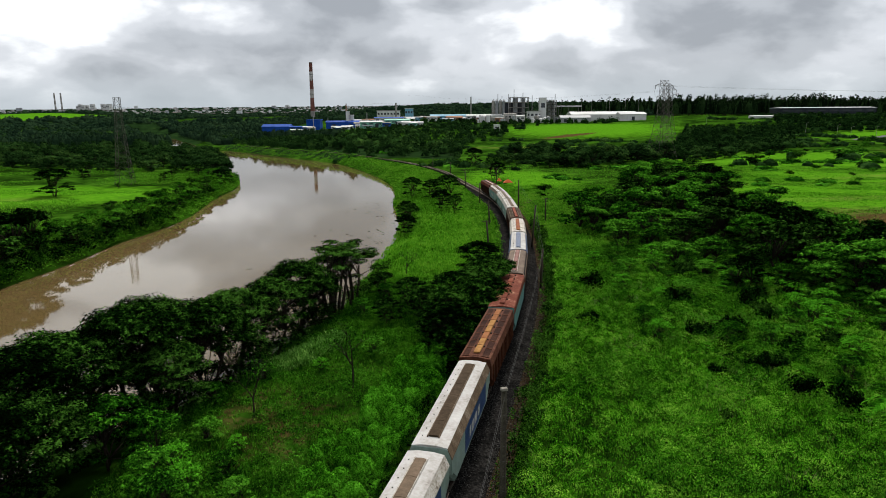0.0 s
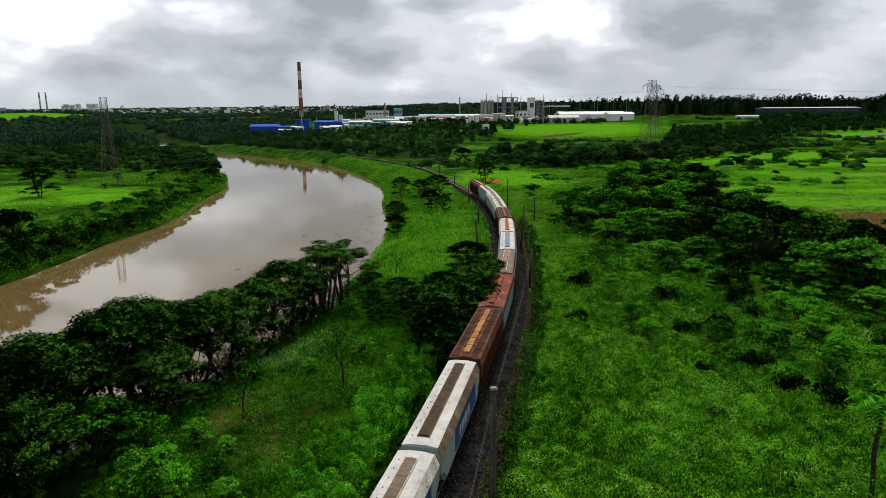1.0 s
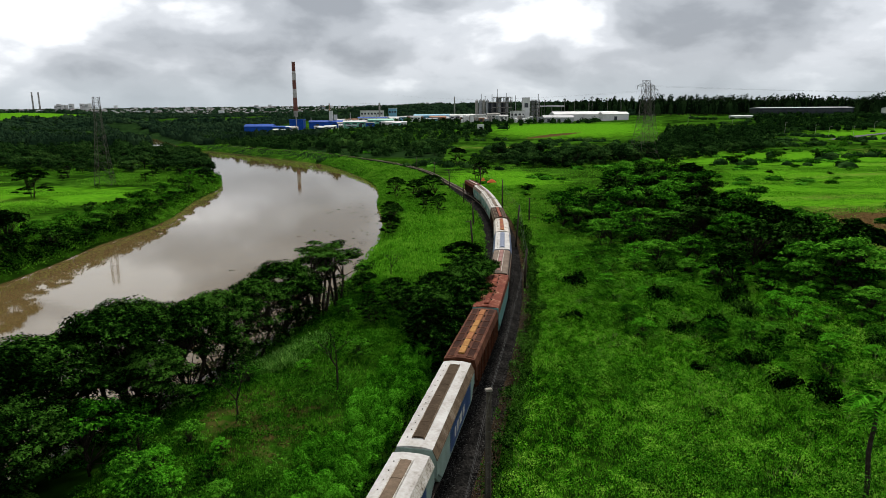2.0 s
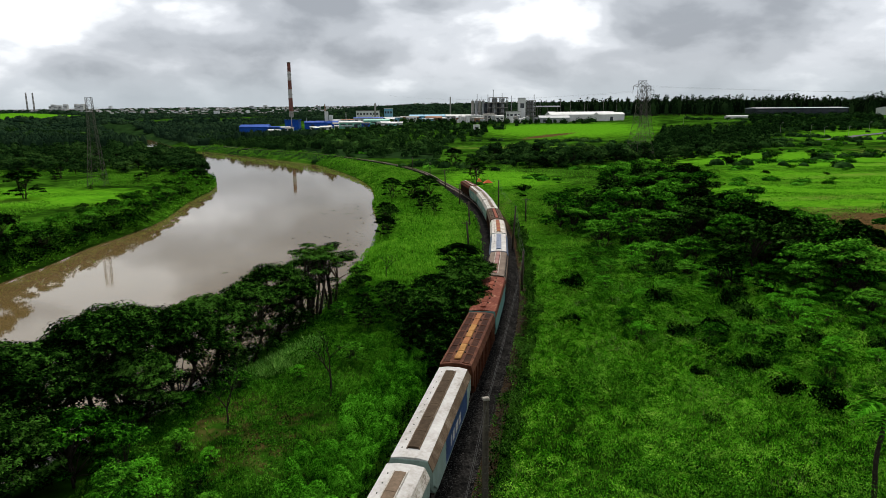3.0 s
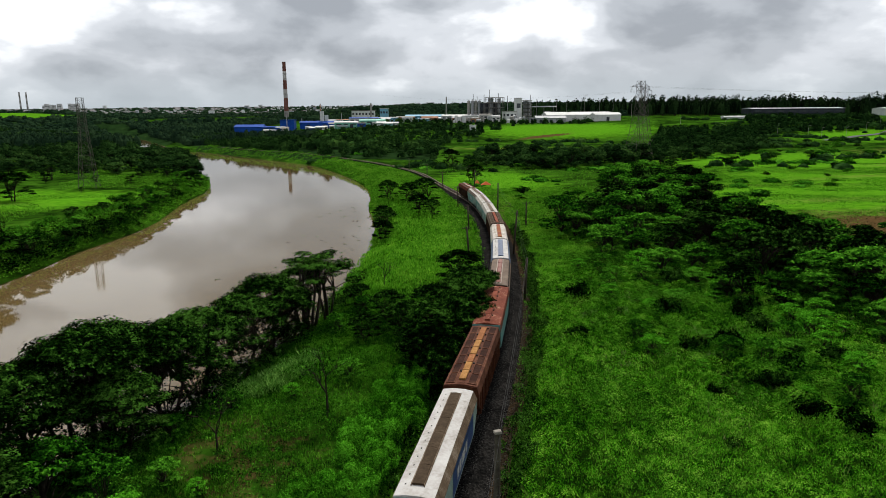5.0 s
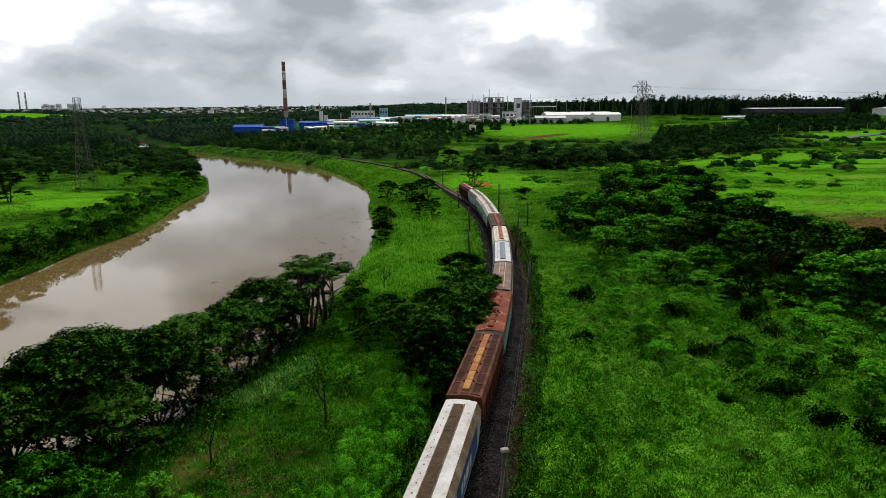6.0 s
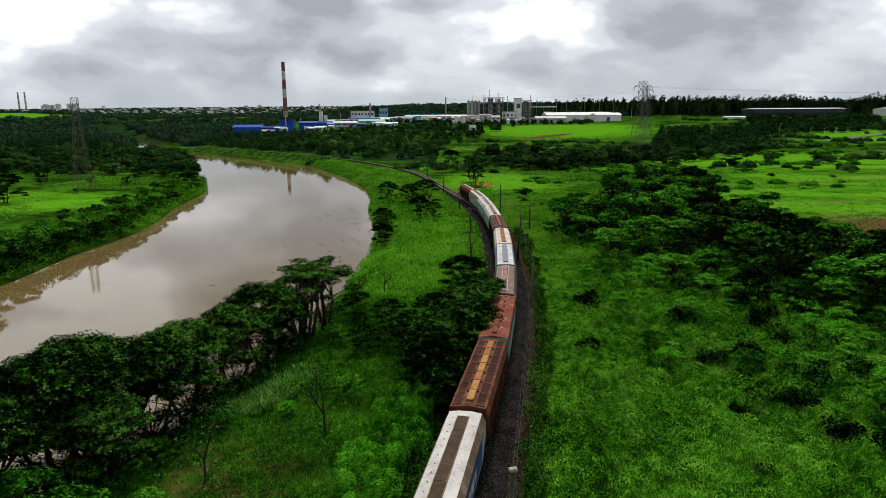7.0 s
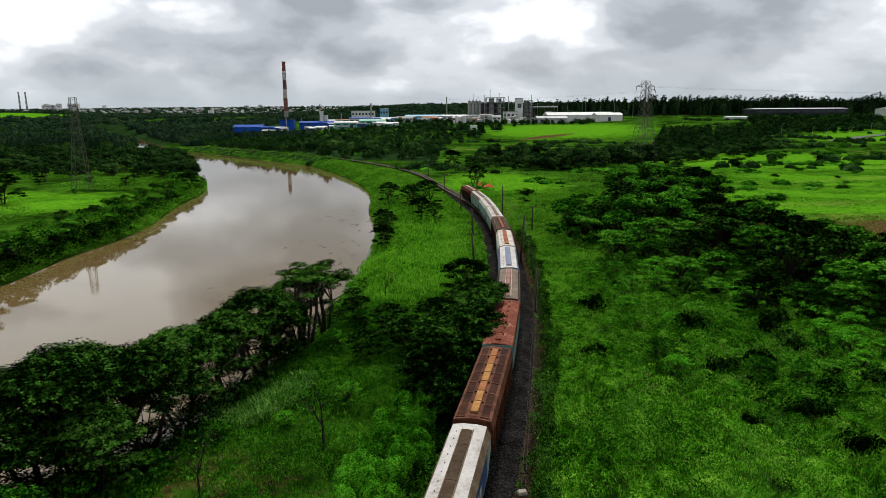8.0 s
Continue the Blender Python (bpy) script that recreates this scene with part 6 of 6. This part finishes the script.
for nm, lab, x, y, w, d, h, a, b_, t, rd, do, wi in (
        ("works_hall", "low white works hall with grey roof", 62, 985, 52, 20, 9, b_white, b_white, 0, 2, 3, 8),
        ("works_hall", "low cream hall of the works", 100, 930, 30, 15, 9, b_white, b_grey, 0, 1.5, 2, 5),
        ("works_hall", "white office block with window rows", 125, 905, 18, 10, 15, b_white, b_conc, 0, 0, 1, 6),
        ("warehouse", "long white warehouse with shallow gable roof", 224, 930, 92, 40, 9, b_white, b_white, 0, 4, 2, 0),
        ("warehouse", "white warehouse annex with dark door", 250, 878, 34, 24, 8, b_white, b_white, 0, 3, 1, 0),
        ("warehouse", "grey-roofed open shed beside the warehouse", 177, 885, 40, 16, 6, b_grey, b_grey, 0, 3, 3, 0),
        ("works_hall", "long pale blue works hall", 12, 1080, 62, 24, 9, b_sky, b_sky, 0, 2, 0, 6),
        ("works_hall", "terracotta factory block of the works", -18, 1010, 28, 14, 7, b_brick, b_conc, 0, 1, 2, 4),
        ("works_hall", "low terracotta factory of the works", 18, 985, 24, 12, 6, b_brick, b_brick, 0, 2, 1, 3),
        ("works_hall", "low grey-blue hall of the works", -45, 1000, 32, 14, 6.5, b_sky, b_grey, 0, 1, 1, 4),
        ("mill_building", "pale mill building with window rows", -95, 1180, 40, 18, 17, b_white, b_conc, 0, 0, 0, 7),
        ("mill_building", "tall pale blue mill block", -58, 1170, 14, 14, 20, b_sky, b_white, 0, 0, 0, 3),
        ("blue_hall", "long blue metal factory hall", -214, 860, 36, 20, 9, b_blue, b_blue, 0, 3, 0, 0),
        ("blue_hall", "tall deep blue factory block", -160, 830, 17, 16, 12.5, b_blue, b_blue, 0, 0, 0, 0),
        ("blue_hall", "low blue metal factory hall", -182, 845, 24, 12, 6, b_blue, b_blue, 0, 1, 0, 3),
        ("blue_hall", "low blue hall with white gables", -122, 815, 40, 14, 7, b_blue, b_blue, 0, 2, 2, 0),
        ("teal_hall", "small pale teal metal workshop", -82, 770, 26, 12, 6.5, b_teal, b_white, 0, 1.5, 2, 3),
        ("teal_hall", "pale teal workshop with white roof", -54, 800, 30, 14, 6.5, b_teal, b_teal, 0, 1.5, 1, 4),
        ("blue_hall", "pale blue hall with white band", -67, 840, 36, 14, 8, b_white, b_blue, 0, 1, 0, 5),
        ("teal_hall", "low white metal workshop hall", -34, 760, 24, 10, 5, b_white, b_white, 0, 1, 2, 0),
        ("small_hut", "small white hut in the bushes", 53, 640, 6, 5, 7, b_white, b_white, 0, 0, 0, 1),
        ("dark_warehouse", "long dark warehouse with pale grey roof", 486, 850, 112, 40, 10, b_dark, b_grey, -8, 1.2, 3, 8),
        ("dark_warehouse", "white and grey warehouse behind trees", 648, 850, 80, 40, 9, b_white, b_white, -8, 2, 0, 6),
        ("works_hall", "small white-roofed sheds under the trees", 387, 800, 30, 8, 2.2, b_white, b_white, 0, 1, 0, 0)):
    shed(nm, lab, x, y, w, d, h, a, b_, t, rd, do, wi)

# small sheds and a white tower before the blue halls
brng = np.random.default_rng(55)
for k in range(26):
    shed("works_shed", ("small white workshop shed", "small teal metal shed", "small deep blue shed", "small grey-roofed store")[k % 4] + " beside the blue halls", float(brng.uniform(-175, -25)), float(brng.uniform(752, 800)), float(brng.uniform(5, 14)), float(brng.uniform(5, 9)), float(brng.uniform(2.5, 6)), (b_white, b_teal, b_blue, b_pale)[k % 4], (b_white, b_white, b_grey, b_conc)[(k // 2) % 4], float(brng.uniform(-12, 12)), float(brng.uniform(0.4, 1.6)), 1, 2)
for x, y, h in ((-116, 815, 19), (-111, 818, 14)):
    shed("white_tower_building", "narrow white tower among the blue halls", x, y, 4, 4, h, b_white, b_white)
for x, h in ((-158, 20), (-140, 14), (-92, 16), (-60, 13)):
    stack("thin_stack", "thin steel vent stack of the blue halls", x, 812, h, 0.5, 0.4, [b_conc, b_grey])

# clutter of the works: tanks, sheds and pipe racks
crng = np.random.default_rng(77)


def tank(x, y, r, h, mat, label):
    b = tagged(new("tank"), label, "tank", "tanks of the works")
    b.matrix_basis = pose(x, y, land_at(x, y) - 0.4)
    s = Shape()
    s.tube([(0, 0, 0), (0, 0, h), (0, 0, h + r * 0.25)], [r, r, r * 0.3], 14)
    part("shell", s.mesh("shell", mat), b)
    s = Shape()
    s.box(r, r + 0.7, -0.4, 0.4, 0, h)
    part("stair", s.mesh("stair", b_conc), b)


for k in range(22):
    tank(float(crng.uniform(48, 150)), float(crng.uniform(872, 905)), float(crng.uniform(1.2, 3.0)), float(crng.uniform(4, 10)), (b_white, b_grey, b_conc, b_white)[k % 4], "pale upright tank in front of the works")
for k in range(16):
    shed("works_shed", "small pale shed among the works", float(crng.uniform(-130, 60)), float(crng.uniform(930, 1000)), float(crng.uniform(7, 18)), float(crng.uniform(6, 10)), float(crng.uniform(4, 8)), (b_white, b_conc, b_brick, b_grey, b_sky)[k % 5], (b_grey, b_white, b_brick)[k % 3], 0, float(crng.uniform(0.5, 2)), 1, 3)
for k, (x, y, h) in enumerate(((104, 962, 46), (116, 955, 41), (97, 970, 39), (158, 930, 38), (83, 990, 40), (128, 945, 37))):
    stack("thin_stack", "thin steel vent stack of the works", x, y, h, 0.5, 0.4, [b_conc, b_grey])
for x in (64, 92, 134, 166):
    r = tagged(new("pipe_rack"), "steel pipe rack between the halls", "pipe rack", "pipe racks")
    r.matrix_basis = pose(x, 915, land_at(x, 915) - 0.3)
    for u in (-9, 0, 9):
        s = Shape()
        s.box(u - 0.2, u + 0.2, -0.2, 0.2, 0, 7)
        part("post", s.mesh("post", m_steel), r)
    for v, z in ((-0.5, 6.2), (0.1, 7.1), (0.6, 6.3)):
        s = Shape()
        s.tube([(-11, v, z), (11, v, z)], 0.25, 8)
        part("pipe", s.mesh("pipe", b_white if v < 0 else b_grey), r)

for nm, lab, x, y, w, d, h, a, b_, rd, do, wi in (
        ("works_hall", "white process building below the tower", 124, 896, 11, 9, 15, b_white, b_conc, 0, 1, 2),
        ("works_hall", "cream filter house with dark bays", 92, 902, 16, 9, 11, b_pale, b_conc, 1.0, 3, 3),
        ("works_hall", "low brown brick store of the works", 78, 898, 12, 8, 6, b_brick, b_conc, 1.2, 2, 0),
        ("works_hall", "dark open boiler house of the works", 108, 985, 30, 12, 27, b_dark, b_conc, 0, 0, 5),
        ("works_hall", "grey compressor house with flat roof", 160, 905, 14, 9, 7, b_grey, b_conc, 0, 2, 3),
        ("works_shed", "small dark-roofed shed before the warehouse", 196, 905, 10, 8, 5, b_pale, b_dark, 1.2, 1, 2),
        ("works_shed", "tall narrow white loading shed", 186, 950, 8, 10, 14, b_white, b_dark, 1.0, 1, 0)):
    shed(nm, lab, x, y, w, d, h, a, b_, 0, rd, do, wi)
for k, (x, y, h) in enumerate(((212, 1010, 33), (232, 1030, 29), (247, 1000, 31), (262, 1040, 34), (281, 1020, 28), (296, 1000, 24), (318, 980, 20), (90, 1000, 37), (172, 960, 33))):
    q = tagged(new("light_mast"), "tall thin grey mast behind the warehouse", "mast", "masts of the works")
    q.matrix_basis = pose(x, y, land_at(x, y) - 0.4)
    s = Shape()
    s.tube([(0, 0, 0), (0, 0, h)], [0.32, 0.16], 6)
    part("shaft", s.mesh("shaft", b_conc), q)
    s = Shape()
    s.box(-1.3, 1.3, -0.15, 0.15, h - 0.5, h - 0.2, 0.03)
    part("crossarm", s.mesh("crossarm", m_steel), q)
bridge = tagged(new("pipe_bridge"), "long grey pipe bridge leaving the process tower", "pipe bridge")
bridge.matrix_basis = pose(178, 935, land_at(178, 935) - 0.3)
for u in (-14, 0, 14):
    s = Shape()
    s.box(u - 0.3, u + 0.3, -0.3, 0.3, 0, 21)
    part("post", s.mesh("post", m_steel), bridge)
for v, z in ((-0.7, 21.4), (0.6, 22.2)):
    s = Shape()
    s.tube([(-22, v, z), (18, v, z)], 0.45, 8)
    part("pipe", s.mesh("pipe", b_grey), bridge)

# far town on the hills
trng = np.random.default_rng(12)
for k in range(12):
    x = -1975 + 17 * k + trng.uniform(-5, 5)
    shed("apartment_block", "far-off pale high apartment block", x, 3600 + trng.uniform(-40, 40), 17, 17, trng.uniform(24, 36), b_white, b_pale, 0, 0, 0, 4, "apartment block")
town, roofs = Shape(), Shape()
for k in range(1100):
    a = trng.uniform(-0.64, 0.16)
    d = trng.uniform(2700, 4400)
    x, y = d * math.sin(a), d * math.cos(a)
    w, q, h = trng.uniform(8, 24), trng.uniform(8, 16), trng.uniform(3, 7) if trng.random() < 0.97 else trng.uniform(10, 20)
    z = land_at(x, y) - 0.5
    town.box(x - w / 2, x + w / 2, y - q / 2, y + q / 2, z, z + h)
    roofs.loft([[(x - w / 2 - 0.4, y - q / 2 - 0.4, z + h), (x - w / 2 - 0.4, y, z + h + 2), (x - w / 2 - 0.4, y + q / 2 + 0.4, z + h)], [(x + w / 2 + 0.4, y - q / 2 - 0.4, z + h), (x + w / 2 + 0.4, y, z + h + 2), (x + w / 2 + 0.4, y + q / 2 + 0.4, z + h)]])
# cool, muted wall and roof greys carry the distance haze in their colour
tagged(new("far_town", town.mesh("far_town", Mat("hazed_town_walls", [(0.24, 0.26, 0.28), (0.40, 0.42, 0.44), (0.62, 0.63, 0.64)], 0.8, 0.02, island=0.6).mat)), "far-off pale houses spread over the hills", "town", kind="stuff")
tagged(new("far_town_roofs", roofs.mesh("far_town_roofs", Mat("hazed_town_roofs", [(0.10, 0.08, 0.075), (0.16, 0.15, 0.15), (0.24, 0.24, 0.25)], 0.8, 0.02, island=0.7).mat)), "far-off red and grey roofs of the town", "town", kind="stuff")

# far woods on the hills: clumps of leaves without number
wrng = np.random.default_rng(21)
nw = 26000
wa, wd = wrng.uniform(-0.72, 0.72, nw), 640 + 3700 * wrng.random(nw) ** 2.1
wx, wy = wd * np.sin(wa), wd * np.cos(wa)
inn, edge = inside_and_edge(wx, wy, river_line)
mask = (wooded(wx, wy) > 0.5) & ~inn & (edge > 10)
wx, wy = wx[mask], wy[mask]
wz_ = land(wx, wy)
tall = (3.5 + 7 * vnoise(wx, wy, 40, 41)) * wrng.uniform(0.6, 1.25, len(wx))
wide = np.clip(0.0045 * np.hypot(wx, wy), 3.2, 11.0) * wrng.uniform(0.6, 1.4, len(wx))
rep = 7
turn_, out_ = wrng.uniform(0, 6.283, len(wx) * rep), np.repeat(wide, rep) * wrng.uniform(0.2, 1.0, len(wx) * rep)
wc = np.stack([np.repeat(wx, rep) + np.cos(turn_) * out_, np.repeat(wy, rep) + np.sin(turn_) * out_, np.repeat(wz_, rep) + np.repeat(tall, rep) * wrng.uniform(0.55, 1.02, len(wx) * rep)], -1)
hearts = [((a, b, c + 0.3 * h), (w, w, 0.7 * h)) for a, b, c, h, w in zip(wx, wy, wz_, tall, wide)]
tagged(new("far_woods", leaf_mesh("far_woods", wc, 0.42 * np.repeat(wide, rep) * wrng.uniform(0.7, 1.3, len(wc)), m_leaf_hill, 5, 0.7, 0.8, None, 0.75, hearts)), "dark woods on the far hills", "woods", kind="stuff")

# road on the right with lamp posts
road = Shape()
road_line = spline([(322, 512), (345, 528), (378, 552), (419, 580), (476, 640), (560, 700)], 8)
road.loft([[(p.x + 4 * 0.6, p.y - 4 * 0.8, land_at(p.x, p.y) + 0.35), (p.x - 4 * 0.6, p.y + 4 * 0.8, land_at(p.x, p.y) + 0.35)] for p in road_line], closed=False)
tagged(new("road", road.mesh("road", m_asphalt)), "narrow grey asphalt road on a low bank", "road", kind="structure")
for x, y in ((322, 584), (332, 554), (327, 527), (350, 531), (402, 582), (458, 643), (300, 640), (280, 700), (262, 760)):
    p = tagged(new("street_lamp"), "slim pale street lamp post beside the road", "street lamp", "lamps along the road")
    p.matrix_basis = pose(x, y, land_at(x, y) - 0.3)
    s = Shape()
    s.tube([(0, 0, 0), (0, 0, 9.2)], [0.13, 0.09], 6)
    part("shaft", s.mesh("shaft", b_conc), p)
    s = Shape()
    s.tube([(0, 0, 9.1), (1.5, 0, 9.6)], 0.1, 5)
    s.box(1.4, 2.2, -0.2, 0.2, 9.5, 9.7, 0.03)
    part("lamp_arm", s.mesh("lamp_arm", b_conc), p)

# orange shelters beside the track
m_orange = Mat("orange_canvas", [(0.42, 0.075, 0.02), (0.55, 0.12, 0.03)], 0.7, 0.6).mat
for x, y, w in ((24.1, 239, 1.8), (21.2, 243, 0.9)):
    p = tagged(new("orange_shelter"), "small orange canvas shelter in the grass", "shelter")
    p.matrix_basis = pose(x, y, land_at(x, y))
    s = Shape()
    s.loft([[(-w, -1.2, 1.0), (w, -1.2, 1.0), (w, 1.2, 1.0), (-w, 1.2, 1.0)], [(-w * 0.9, -1.1, 1.12), (w * 0.9, -1.1, 1.12), (w * 0.9, 1.1, 1.12), (-w * 0.9, 1.1, 1.12)], [(-0.3, -0.15, 2.1), (0.3, -0.15, 2.1), (0.3, 0.15, 2.1), (-0.3, 0.15, 2.1)]])
    part("canopy", s.mesh("canopy", m_orange), p)
    for sx in (-1, 1):
        for sy in (-1, 1):
            q = Shape()
            q.bar((sx * w * 0.92, sy * 1.12, -0.1), (sx * w * 0.92, sy * 1.12, 1.05), 0.05)
            part("leg", q.mesh("leg", m_steel), p)

# sleepers, last
sl = Shape()
sl.box(-1.3, 1.3, -0.11, 0.11, 0.40, 0.555, 0.015)
sl_me = sl.mesh("sleeper", m_sleeper)
for k in range(290):
    s = way.of_y(200) + 0.62 * k
    x, y, a = way.at(s)
    part("sleeper", sl_me, railway, "", pose(x, y, float(rise(x, y)), 0, 0, math.degrees(a) - 90))
